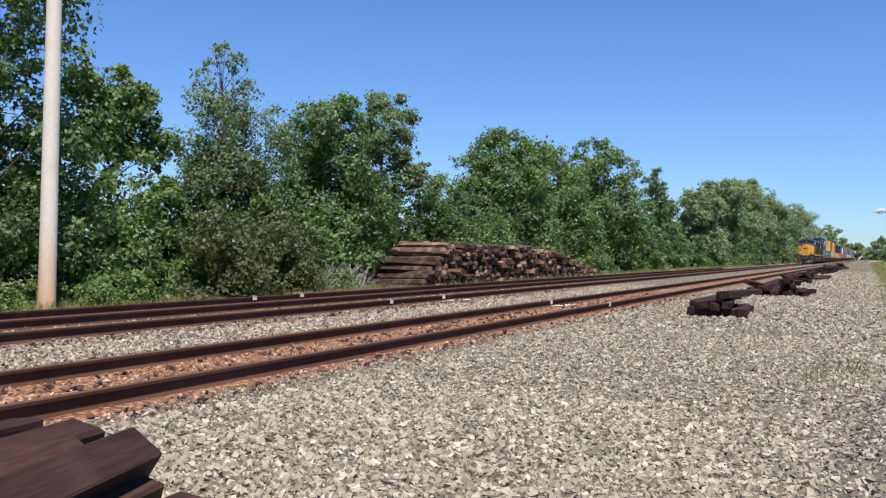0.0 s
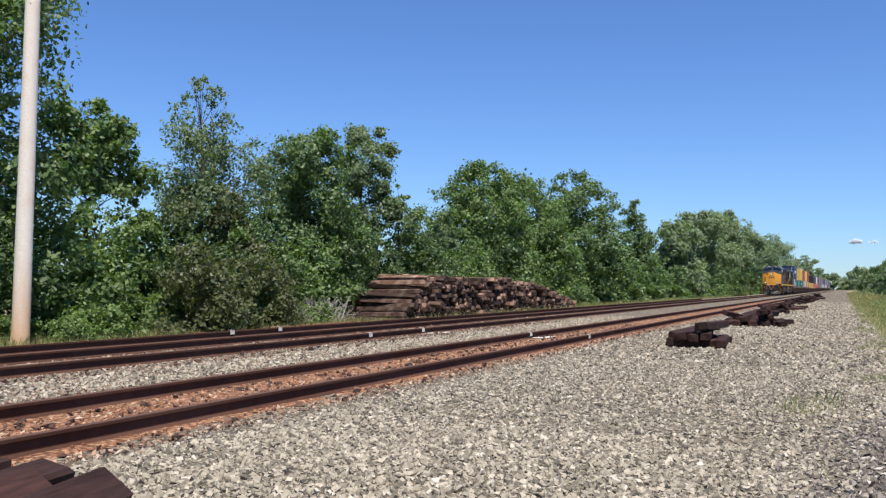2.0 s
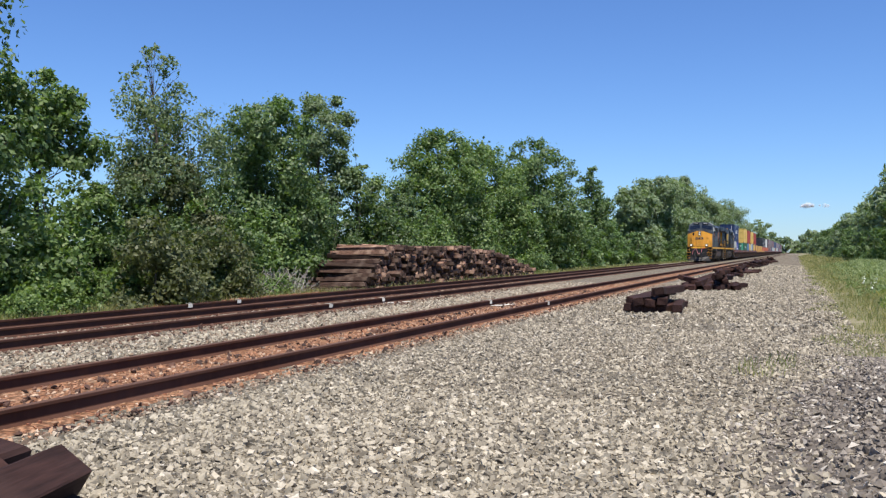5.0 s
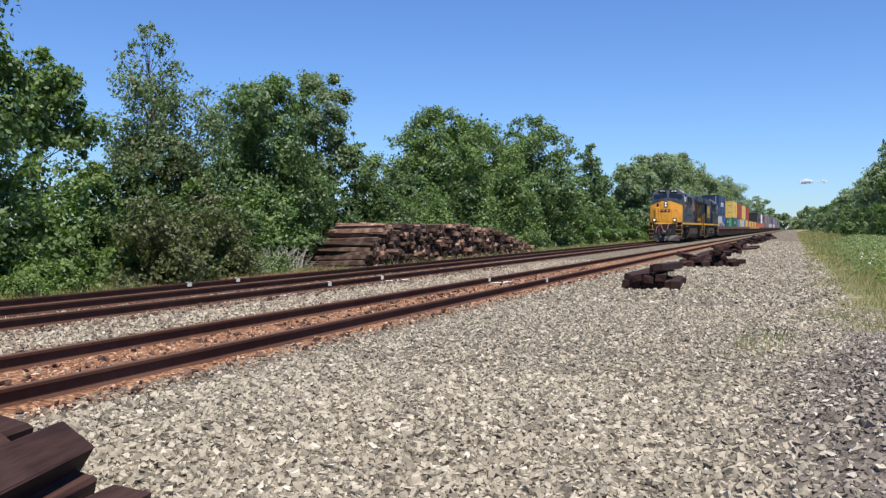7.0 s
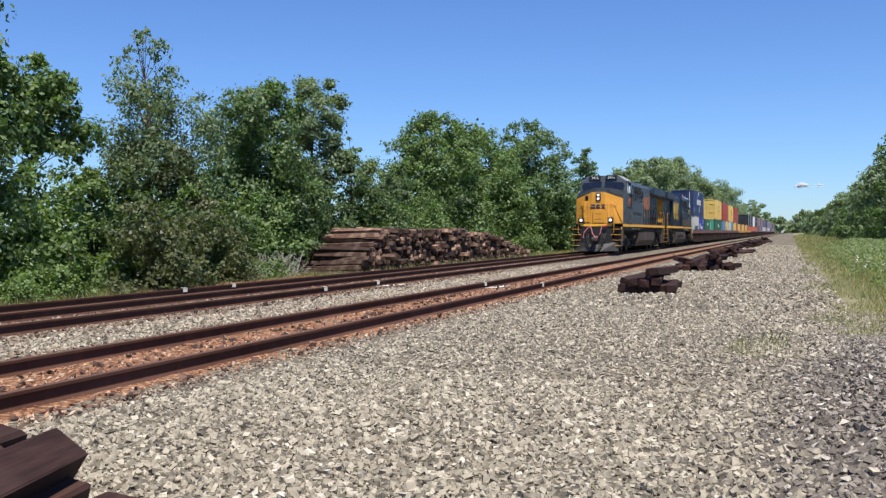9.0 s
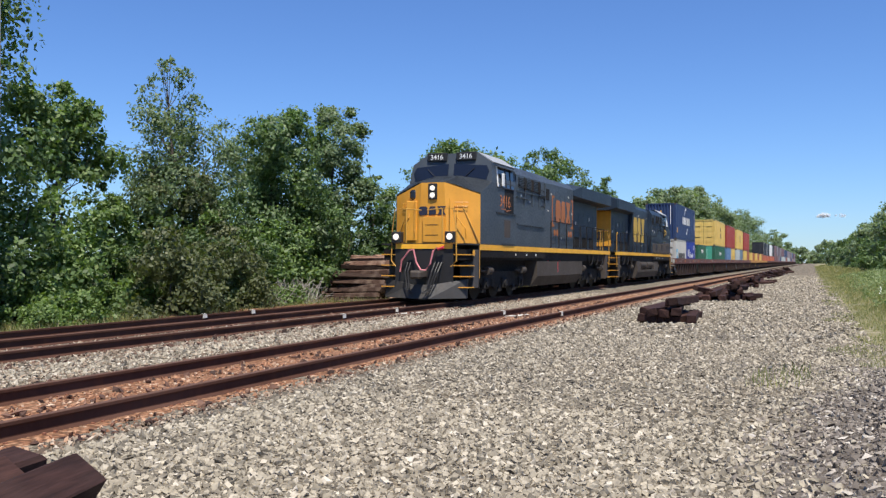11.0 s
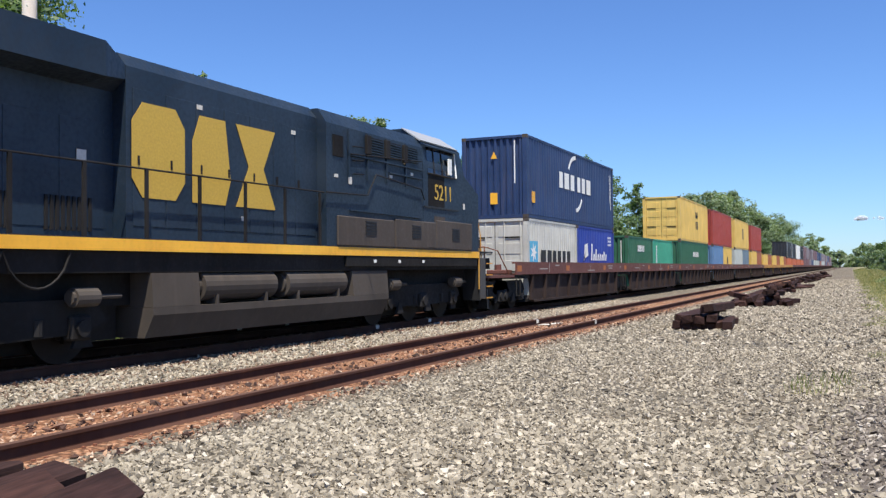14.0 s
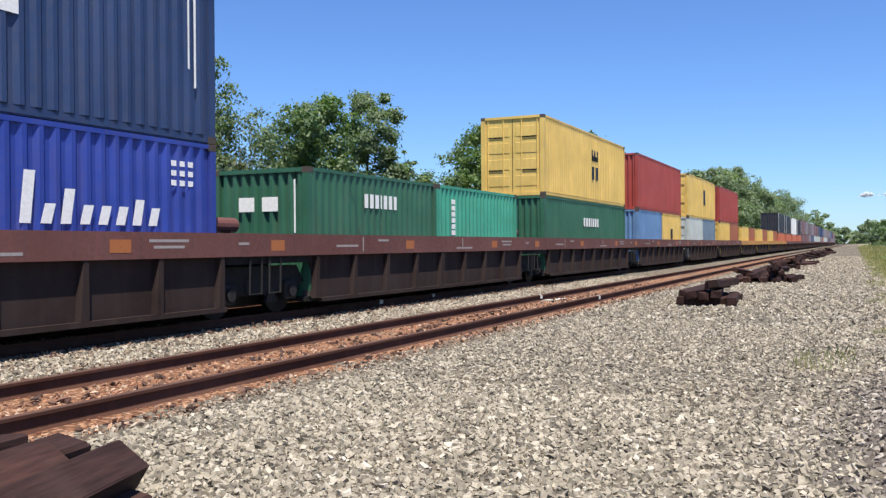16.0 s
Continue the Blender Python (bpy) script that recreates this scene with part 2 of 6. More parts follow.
M = {
    "ground": ground_material(),
    "rust_bed": rust_bed_material(),
    "stone": island_stuff("limestone_ballast", [(0, (0.122, 0.104, 0.077)), (0.3, (0.270, 0.232, 0.174)), (0.75, (0.392, 0.341, 0.257)), (0.95, (0.48, 0.42, 0.325)), (1, (0.58, 0.52, 0.425))]),
    "cinder": island_stuff("dark_ballast", [(0, (0.10, 0.083, 0.069)), (0.5, (0.205, 0.173, 0.143)), (0.9, (0.34, 0.295, 0.245)), (1, (0.56, 0.51, 0.44))]),
    "brown_stone": island_stuff("brown_stained_ballast", [(0, (0.11, 0.075, 0.052)), (0.4, (0.27, 0.195, 0.135)), (0.8, (0.37, 0.295, 0.215)), (1, (0.52, 0.45, 0.36))]),
    "rust_stone": island_stuff("rust_stained_ballast", [(0, (0.15, 0.065, 0.038)), (0.35, (0.36, 0.17, 0.09)), (0.7, (0.45, 0.26, 0.155)), (1, (0.55, 0.44, 0.33))]),
    "crumb": island_stuff("rotten_timber", [(0, (0.04, 0.022, 0.016)), (0.6, (0.10, 0.05, 0.034)), (1, (0.22, 0.12, 0.08))]),
    "rail": paint("rusted_rail_steel", (0.062, 0.027, 0.018), 0.9, 0.5, (0.13, 0.056, 0.032)),
    "rail_head": plain("worn_rail_head", (0.12, 0.066, 0.048), 0.7, 0.1),
    "rust": paint("rusty_steel", (0.20, 0.075, 0.04), 0.8, 0.5, (0.30, 0.14, 0.08)),
    "tie": wood("creosoted_tie", (0.027, 0.014, 0.012), (0.062, 0.030, 0.025), 0.8, (0.08, 0.046, 0.039)),
    "old_tie": wood("weathered_tie", (0.038, 0.022, 0.018), (0.165, 0.098, 0.074), 0.85, (0.40, 0.30, 0.235), (0.3, 1.0, 2.5)),
    "pole": wood("weathered_pole", (0.70, 0.61, 0.51), (0.84, 0.75, 0.65), 0.8, (0.68, 0.48, 0.33), None),
    "bark": wood("bark", (0.06, 0.05, 0.04), (0.16, 0.13, 0.10), 0.9, (0.2, 0.18, 0.15)),
    "leaf": leaf_material("maple_leaves", [(0, (0.051, 0.099, 0.034)), (0.5, (0.093, 0.157, 0.053)), (0.85, (0.151, 0.230, 0.084)), (1, (0.249, 0.319, 0.152))]),
    "leaf_mid": leaf_material("ash_leaves", [(0, (0.064, 0.118, 0.034)), (0.5, (0.116, 0.188, 0.055)), (0.85, (0.180, 0.263, 0.084)), (1, (0.273, 0.342, 0.142))]),
    "leaf_dull": leaf_material("dull_leaves", [(0, (0.055, 0.067, 0.028)), (0.5, (0.095, 0.110, 0.045)), (1, (0.172, 0.179, 0.086))]),
    # darker copy of the maple leaves; the undergrowth's shade is in the colour
    "leaf_shaded": leaf_material("shaded_leaves", [(0, (0.034, 0.066, 0.026)), (0.5, (0.066, 0.112, 0.040)), (0.85, (0.112, 0.170, 0.064)), (1, (0.190, 0.245, 0.120))]),
    # paler leaf colour that paints the air's haze onto far trees
    "leaf_haze": leaf_material("haze_tinted_leaves", [(0, (0.125, 0.18, 0.095)), (0.5, (0.195, 0.255, 0.145)), (1, (0.30, 0.36, 0.23))]),
    "leaf_pale": leaf_material("willow_leaves", [(0, (0.076, 0.118, 0.055)), (0.5, (0.134, 0.190, 0.091)), (1, (0.250, 0.310, 0.182))]),
    "leaf_yellow": leaf_material("sapling_leaves", [(0, (0.071, 0.122, 0.034)), (0.5, (0.128, 0.205, 0.055)), (1, (0.222, 0.295, 0.102))]),
    "grass": leaf_material("meadow_grass", [(0, (0.16, 0.185, 0.065)), (0.4, (0.27, 0.285, 0.115)), (0.7, (0.40, 0.36, 0.18)), (1, (0.58, 0.48, 0.29))]),
    "weed": leaf_material("weed_leaves", [(0, (0.10, 0.15, 0.05)), (0.5, (0.17, 0.23, 0.085)), (1, (0.30, 0.34, 0.17))]),
    "petal": plain("white_petals", (0.8, 0.8, 0.74), 0.7),
    "twig": plain("dead_wood", (0.33, 0.30, 0.27), 0.9),
    "white": plain("white_paint", (0.85, 0.84, 0.80), 0.6),
    "stencil": plain("worn_stencil_paint", (0.34, 0.30, 0.28), 0.8),
    "dab": plain("chalky_white_paint", (0.62, 0.59, 0.53), 0.8),
    "black": plain("black_steel", (0.018, 0.017, 0.017), 0.55),
    # underframe, truck and wheel tones are darkened to carry the shade below the train
    "under": paint("grimy_shaded_underframe", (0.010, 0.009, 0.0085), 0.75, 0.4, (0.035, 0.029, 0.024)),
    "steel": paint("darkened_truck_steel", (0.015, 0.0135, 0.013), 0.7, 0.5, (0.045, 0.037, 0.031)),
    "wheel": plain("shaded_wheel_steel", (0.016, 0.013, 0.012), 0.6, 0.2),
    "navy": paint("dark_blue_paint_and_shade", (0.007, 0.0185, 0.035), 0.5, 0.2, (0.017, 0.021, 0.026)),
    "grey_blue": paint("faded_grey_blue_paint", (0.040, 0.050, 0.062), 0.45, 0.22, (0.065, 0.068, 0.07)),
    "yellow": paint("golden_yellow_paint", (0.66, 0.30, 0.03), 0.4, 0.18, (0.3, 0.17, 0.07)),
    "stripe": paint("yellow_sill_stripe", (0.86, 0.42, 0.03), 0.4, 0.22, (0.3, 0.16, 0.06)),
    "orange": plain("orange_lettering", (0.40, 0.13, 0.036), 0.6),
    "logo_yellow": plain("yellow_lettering", (0.56, 0.36, 0.055), 0.6),
    "logo_navy": plain("navy_lettering", (0.02, 0.025, 0.05), 0.6),
    "tank": paint("dusty_grey_tank", (0.060, 0.050, 0.042), 0.75, 0.5, (0.105, 0.084, 0.067)),
    "glass": plain("tinted_cab_glass", (0.012, 0.016, 0.028), 0.05),
    "lamp": plain("headlight_lens", (0.75, 0.72, 0.66), 0.2, 0.0, 0.45),
    "dark_lamp": plain("unlit_lens", (0.5, 0.5, 0.5), 0.15, 0.6),
    "hose": plain("pink_hose", (0.65, 0.22, 0.24), 0.6),
    "red": plain("red_plastic", (0.6, 0.05, 0.07), 0.5),
    "car": paint("oxide_brown_car_paint", (0.125, 0.042, 0.032), 0.65, 0.5, (0.07, 0.045, 0.036)),
    "car_yellow": paint("yellow_car_paint", (0.50, 0.24, 0.05), 0.6, 0.5, (0.2, 0.12, 0.07)),
    # dusty brown, made much darker to hold the shade below the top sill
    "car_web": paint("dusty_shaded_car_side", (0.027, 0.016, 0.0135), 0.85, 0.6, (0.06, 0.04, 0.032)),
}

for dull in ("rail", "rail_head", "tie", "old_tie", "under", "steel", "wheel", "tank", "car_web", "ground", "rust_bed"):
    M[dull].node_tree.nodes["Principled BSDF"].inputs["Specular IOR Level"].default_value = 0.18


# ---------------------------------------------------------------- mesh helpers
def part(name, bm, material, parent=None, label="", smooth=False):
    me = bpy.data.meshes.new(name)
    bmesh.ops.recalc_face_normals(bm, faces=bm.faces)
    bm.to_mesh(me)
    bm.free()
    me.materials.append(material)
    if smooth:
        for p in me.polygons:
            p.use_smooth = True
    ob = new(name, me)
    ob.parent = parent
    if label:
        ob["label"] = label
    return ob


def box(bm, x0, x1, y0, y1, z0, z1, bevel=0.0):
    r = bmesh.ops.create_cube(bm, size=1, matrix=Matrix.Translation(((x0 + x1) / 2, (y0 + y1) / 2, (z0 + z1) / 2)) @ Matrix.Diagonal((abs(x1 - x0), abs(y1 - y0), abs(z1 - z0), 1)))
    if bevel:
        edges = list({e for v in r["verts"] for e in v.link_edges})
        bmesh.ops.bevel(bm, geom=edges, offset=bevel, segments=1, affect="EDGES")
    return r["verts"]


def rod(bm, a, b, r, n=6, r2=None):
    a, b = Vector(a), Vector(b)
    d = b - a
    if d.length < 1e-5:
        return
    m = Matrix.Translation((a + b) / 2) @ d.to_track_quat("Z", "Y").to_matrix().to_4x4()
    bmesh.ops.create_cone(bm, cap_ends=True, segments=n, radius1=r, radius2=r if r2 is None else r2, depth=d.length, matrix=m)


def path_rod(bm, pts, r, n=6):
    """One bent bar through the points."""
    pts = [Vector(p) for p in pts]
    rings = []
    for i, p in enumerate(pts):
        d = (pts[min(i + 1, len(pts) - 1)] - pts[max(i - 1, 0)])
        d = d.normalized() if d.length > 1e-6 else Vector((0, 0, 1))
        u = d.cross(Vector((0.31, 0.17, 0.93) if abs(d.z) < 0.9 else (1, 0, 0))).normalized()
        w = d.cross(u)
        rings.append([bm.verts.new(p + (u * math.cos(6.2832 * k / n) + w * math.sin(6.2832 * k / n)) * r) for k in range(n)])
    for a, b in zip(rings, rings[1:]):
        for k in range(n):
            bm.faces.new((a[k], a[(k + 1) % n], b[(k + 1) % n], b[k]))
    bm.faces.new(rings[0][::-1])
    bm.faces.new(rings[-1])


def prism(bm, pts, axis, a, b):
    """Extrude a polygon; axis 'x': pts are (y, z); 'y': (x, z); 'z': (x, y)."""
    def at(p, v):
        return (v, p[0], p[1]) if axis == "x" else (p[0], v, p[1]) if axis == "y" else (p[0], p[1], v)
    lo = [bm.verts.new(at(p, a)) for p in pts]
    hi = [bm.verts.new(at(p, b)) for p in pts]
    bm.faces.new(lo)
    bm.faces.new(hi[::-1])
    for i in range(len(pts)):
        j = (i + 1) % len(pts)
        bm.faces.new((lo[i], lo[j], hi[j], hi[i]))


def solid(bm, verts, faces):
    vs = [bm.verts.new(v) for v in verts]
    for f in faces:
        bm.faces.new([vs[i] for i in f])


def B():
    return bmesh.new()


def root(name, label, category, group="", kind="", at=None):
    e = new(name)
    e.empty_display_size = 0.3
    if at is not None:
        e.matrix_world = at
    return tagged(e, label, category, group, kind)


def mesh_np(name, verts, tris, material, parent=None):
    """One mesh from arrays; tris is an (n, k) array of corner numbers."""
    me = bpy.data.meshes.new(name)
    k = tris.shape[1]
    me.vertices.add(len(verts))
    me.vertices.foreach_set("co", np.ascontiguousarray(verts, dtype=np.float32).ravel())
    me.loops.add(tris.size)
    me.loops.foreach_set("vertex_index", np.ascontiguousarray(tris, dtype=np.int32).ravel())
    me.polygons.add(len(tris))
    me.polygons.foreach_set("loop_start", np.arange(0, tris.size, k, dtype=np.int32))
    me.update(calc_edges=True)
    me.materials.append(material)
    ob = new(name, me)
    ob.parent = parent
    return ob


def text_part(name, words, size, material, parent, m, depth=0.004):
    cu = bpy.data.curves.new(name, "FONT")
    cu.body, cu.size, cu.extrude, cu.align_x = words, size, depth, "CENTER"
    tmp = new(name + "_curve", cu)
    bpy.context.view_layer.update()
    me = bpy.data.meshes.new_from_object(tmp.evaluated_get(bpy.context.evaluated_depsgraph_get()))
    bpy.data.objects.remove(tmp)
    me.materials.clear()
    me.materials.append(material)
    ob = new(name, me)
    ob.parent = parent
    ob.matrix_local = m
    return ob


SIDE = Matrix(((0, 0, 1, 0), (1, 0, 0, 0), (0, 1, 0, 0), (0, 0, 0, 1)))    # text on a face that looks to +x, reading towards +y


# ---------------------------------------------------------------- ground and track
def smooth(v, a, b):
    t = np.clip((v - a) / (b - a), 0, 1)
    return t * t * (3 - 2 * t)


def ground_height(x, y):
    """The bed is level; it falls away behind the far track and a cinder heap swells beside the meadow."""
    z = np.where(x > -5.4, 0.0, -0.035)
    z = z - 0.28 * smooth(-x, 14.3, 15.8)
    z = z + 0.30 * smooth(x, -0.45, 1.1) * (1 - smooth(y, 9.0, 14.5)) * smooth(y, 2.5, 6.0)
    z = z + 0.10 * smooth(x, 0.8, 3.0) * smooth(y, 9.0, 14.0)
    z = z + 0.02 * np.sin(x * 1.7 + y * 0.6) * np.cos(y * 0.9 - x * 0.4) * (x > -5.2)
    return z


def build_ground():
    xs = np.unique(np.concatenate([-18 + 0.25 * np.arange(97), -18 - 1.35 ** np.arange(2, 23), 6 + 1.35 ** np.arange(2, 23)]))
    ys = np.unique(np.concatenate([-6 + 0.4 * np.arange(130), -6 - 1.5 ** np.arange(2, 16), 46 + 1.3 ** np.arange(2, 30)]))
    gx, gy = np.meshgrid(xs, ys)
    v = np.stack([gx, gy, ground_height(gx, gy)], -1).reshape(-1, 3)
    n = len(xs)
    i = (np.arange(len(ys) - 1)[:, None] * n + np.arange(n - 1)[None]).ravel()
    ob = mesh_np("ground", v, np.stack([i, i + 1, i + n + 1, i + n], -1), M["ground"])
    for p in ob.data.polygons:
        p.use_smooth = True
    return tagged(ob, "level grey ballast bed bordered by rough meadow soil", "ground", kind="structure")


RAIL_SHAPE = [(-0.07, -0.17), (0.07, -0.17), (0.07, -0.158), (0.012, -0.135), (0.012, -0.045), (0.036, -0.035), (0.036, -0.006), (-0.036, -0.006), (-0.036, -0.035), (-0.012, -0.045), (-0.012, -0.135), (-0.07, -0.158)]


def rail_at(x, z, parent, y0=-40, y1=900, worn=True):
    bm = B()
    prism(bm, [(x + a, z + c) for a, c in RAIL_SHAPE], "y", y0, y1)
    r = part("rail", bm, M["rail"], parent)
    if worn:
        bm = B()
        prism(bm, [(x - 0.034, z - 0.006), (x + 0.034, z - 0.006), (x + 0.028, z), (x - 0.028, z)], "y", y0, y1)
        part("running_surface", bm, M["rail_head"], r, "polished rail head")
    return r


def build_track(name, rails, label, marks):
    t = root(name, label, "railway track", kind="structure")
    for x in rails:
        rail_at(x, RAIL, t)
    mid = sum(rails) / 2
    # bed of stained stones between and beside the rails
    bm = B()
    lo = bm.verts
    n = 200
    low = 0.05 if rails == FAR else 0.012
    cols = [(-1.2, -0.045), (-0.95, -0.02 - low), (0.95, -0.02 - low), (1.2, -0.045)]
    grid = [[lo.new((mid + a + random.uniform(-0.05, 0.05) * (abs(a) > 1), -6 + 110 * (k / n) ** 1.6, z)) for a, z in cols] for k in range(n + 1)]
    for row in grid:
        for v in row:
            v.co.z += random.uniform(-0.005, 0.006)
    for a, b in zip(grid, grid[1:]):
        for k in range(3):
            bm.faces.new((a[k], a[k + 1], b[k + 1], b[k]))
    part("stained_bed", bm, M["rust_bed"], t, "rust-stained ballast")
    # timber ties with their plates
    bm = B()
    box(bm, -1.3, 1.3, -0.115, 0.115, -0.20, -0.03, 0.012)
    first = part("tie", bm, M["tie"], t)
    bm = B()
    for s in (-0.755, 0.755):
        box(bm, s - 0.19, s + 0.19, -0.09, 0.09, -0.045, -0.028)
        for dx in (-0.1, 0.1):
            for dy in (-0.06, 0.06):
                box(bm, s + dx - 0.015, s + dx + 0.015, dy - 0.012, dy + 0.012, -0.04, -0.006)
    plates = part("tie_plate", bm, M["rust"], first, "rusty plate with spikes")
    for k in range(125):
        y = -4 + 0.535 * k + random.uniform(-0.03, 0.03)
        if k == 0:
            first.location = (mid, y, 0)
            continue
        o = new("tie", first.data)
        o.parent, o.location = t, (mid + random.uniform(-0.03, 0.03), y, random.uniform(-0.035, -0.004))
        p = new("tie_plate", plates.data)
        p.parent = o
    # white survey dabs on the webs
    for x, y, spill in marks:
        bm = B()
        box(bm, x + 0.037, x + 0.042, y - 0.08, y + 0.08, RAIL - 0.10, RAIL - 0.012)
        box(bm, x - 0.03, x + 0.04, y - 0.09, y + 0.07, RAIL + 0.001, RAIL + 0.004)
        if spill:
            solid(bm, [(x + 0.05, y - 0.15, -0.012), (x + 0.35, y + 0.05, -0.014), (x + 0.45, y + 0.9, -0.014), (x + 0.3, y + 1.0, -0.012), (x + 0.1, y + 0.25, -0.012)], [(0, 1, 2, 3, 4)])
        part("paint_mark", bm, M["dab"], t, "white paint dab")
    return t


def stones_mesh(name, pts, sizes, material, faces20=True, label="", seed=3):
    """Loose broken stones, each a jittered lump turned at random."""
    rng = np.random.default_rng(seed)
    base = np.array([(x, y, z) for x in (-1, 1) for y in (-1, 1) for z in (-1, 1)], float) * 0.72
    tri = np.array([(0, 1, 3), (0, 3, 2), (4, 6, 7), (4, 7, 5), (0, 4, 5), (0, 5, 1), (2, 3, 7), (2, 7, 6), (0, 2, 6), (0, 6, 4), (1, 5, 7), (1, 7, 3)])
    if not faces20:
        base = np.array([(1, 0, 0.3), (-1, 0, 0.2), (0, 1, -0.2), (0, -1, 0), (0.2, 0.1, 1), (0, 0, -1)], float)
        tri = np.array([(0, 2, 4), (2, 1, 4), (1, 3, 4), (3, 0, 4), (2, 0, 5), (1, 2, 5), (3, 1, 5), (0, 3, 5)])
    n, k = len(pts), len(base)
    v = np.repeat(base[None], n, 0) * rng.uniform(0.45, 1.3, (n, k, 1)) * rng.uniform((0.8, 0.6, 0.4), (1.35, 1.0, 0.8), (n, 3))[:, None]
    q = rng.normal(size=(n, 4)) * np.array([1.6, 0.6, 0.6, 1.4])
    q /= np.linalg.norm(q, axis=1)[:, None]
    w, x, y, z = q.T
    R = np.stack([1 - 2 * (y * y + z * z), 2 * (x * y - z * w), 2 * (x * z + y * w), 2 * (x * y + z * w), 1 - 2 * (x * x + z * z), 2 * (y * z - x * w), 2 * (x * z - y * w), 2 * (y * z + x * w), 1 - 2 * (x * x + y * y)], -1).reshape(n, 3, 3)
    v = np.einsum("nij,nkj->nki", R, v) * sizes[:, None, None] + pts[:, None]
    f = (tri[None] + (np.arange(n) * k)[:, None, None]).reshape(-1, 3)
    ob = mesh_np(name, v.reshape(-1, 3), f, material)
    ob.data.polygons.foreach_set("use_smooth", np.zeros(len(f), dtype=bool))
    return tagged(ob, label, "gravel", kind="stuff")


def scatter(rng, x0, x1, y0, y1, per_m2, keep=None):
    n = int((x1 - x0) * (y1 - y0) * per_m2)
    p = np.stack([rng.uniform(x0, x1, n), rng.uniform(y0, y1, n)], -1)
    return p if keep is None else p[keep(p[:, 0], p[:, 1])]


def build_ballast():
    rng = np.random.default_rng(11)

    def seen(x, y):          # the wedge of ground in front of the camera
        return (x > -1.35 * y - 0.4) & (x < 0.12 * y + 0.6)

    def lay(name, p, lo, hi, mat, fine, label, seed, sink=0.1):
        s = lo + (hi - lo) * rng.random(len(p)) ** 2
        z = ground_height(p[:, 0], p[:, 1]) + s * sink
        stones_mesh(name, np.column_stack([p, z]), s, mat, fine, label, seed)

    heap = lambda x, y: (x + rng.normal(0, 0.3, len(x)) > -0.05 - 0.25 * np.sin(y) + 0.09 * (y - 7.5)) & (y < 13)
    bed = lambda x, y: seen(x, y) & ~heap(x, y)
    lay("ballast", scatter(rng, -5.15, 1.4, 2.6, 8.5, 820, bed), 0.015, 0.038, M["stone"], True, "loose pale grey crushed limestone ballast", 1, 0.25)
    lay("ballast", scatter(rng, -5.15, 1.5, 8.5, 17, 380, bed), 0.018, 0.042, M["stone"], False, "loose pale grey crushed limestone ballast", 2, 0.25)
    lay("ballast", scatter(rng, -5.15, 1.0, 17, 45, 95, seen), 0.03, 0.065, M["stone"], False, "loose pale grey crushed limestone ballast", 3, 0.2)
    lay("ballast", scatter(rng, -5.15, 0.6, 45, 100, 30), 0.05, 0.09, M["stone"], False, "loose pale grey crushed limestone ballast", 6, 0.1)
    lay("ballast", scatter(rng, -9.75, -8.5, 3.5, 40, 260), 0.025, 0.055, M["stone"], False, "loose pale grey ballast between the tracks", 4, 0.25)
    lay("ballast", scatter(rng, -9.75, -8.5, 3.5, 40, 110), 0.025, 0.05, M["brown_stone"], False, "brown-stained ballast between the tracks", 9, 0.3)
    lay("dark_ballast", scatter(rng, -1.0, 3.2, 4.0, 13.5, 640, lambda x, y: heap(x, y) & (x < 0.13 * y + 0.8)), 0.014, 0.042, M["cinder"], False, "heap of dark grey crushed stone", 5, 0.25)
    for x0, x1, d in ((-7.4, -6.15, 30), (-5.85, -5.3, 22), (-8.3, -7.7, 22), (-10.4, -9.6, 30), (-11.9, -10.7, 26)):
        lay("timber_crumbs", scatter(rng, x0, x1, 4.5, 32, d), 0.02, 0.07, M["crumb"], False, "dark splinters of rotten tie on the ballast", int(70 - x0), 0.35)
    for x0, x1, d, m in ((-5.85, -5.45, 150, "rust_stone"), (-5.6, -5.1, 200, "brown_stone"), (-7.4, -6.15, 120, "rust_stone"), (-8.6, -7.7, 170, "brown_stone"), (-10.4, -9.7, 190, "brown_stone"), (-11.9, -10.7, 130, "brown_stone")):
        lay("rusty_ballast", scatter(rng, x0, x1, 4.5, 40, d), 0.015, 0.04, M[m], False, "rust-stained ballast along the rails", int(40 - x0), 0.3)


def tie_mesh():
    bm = B()
    box(bm, -1.3, 1.3, -0.115, 0.115, -0.09, 0.09, 0.014)
    for v in bm.verts:
        v.co += Vector((random.uniform(-0.02, 0.02), random.uniform(-0.008, 0.008), random.uniform(-0.008, 0.008)))
    me = bpy.data.meshes.new("tie")
    bm.to_mesh(me)
    bm.free()
    return me


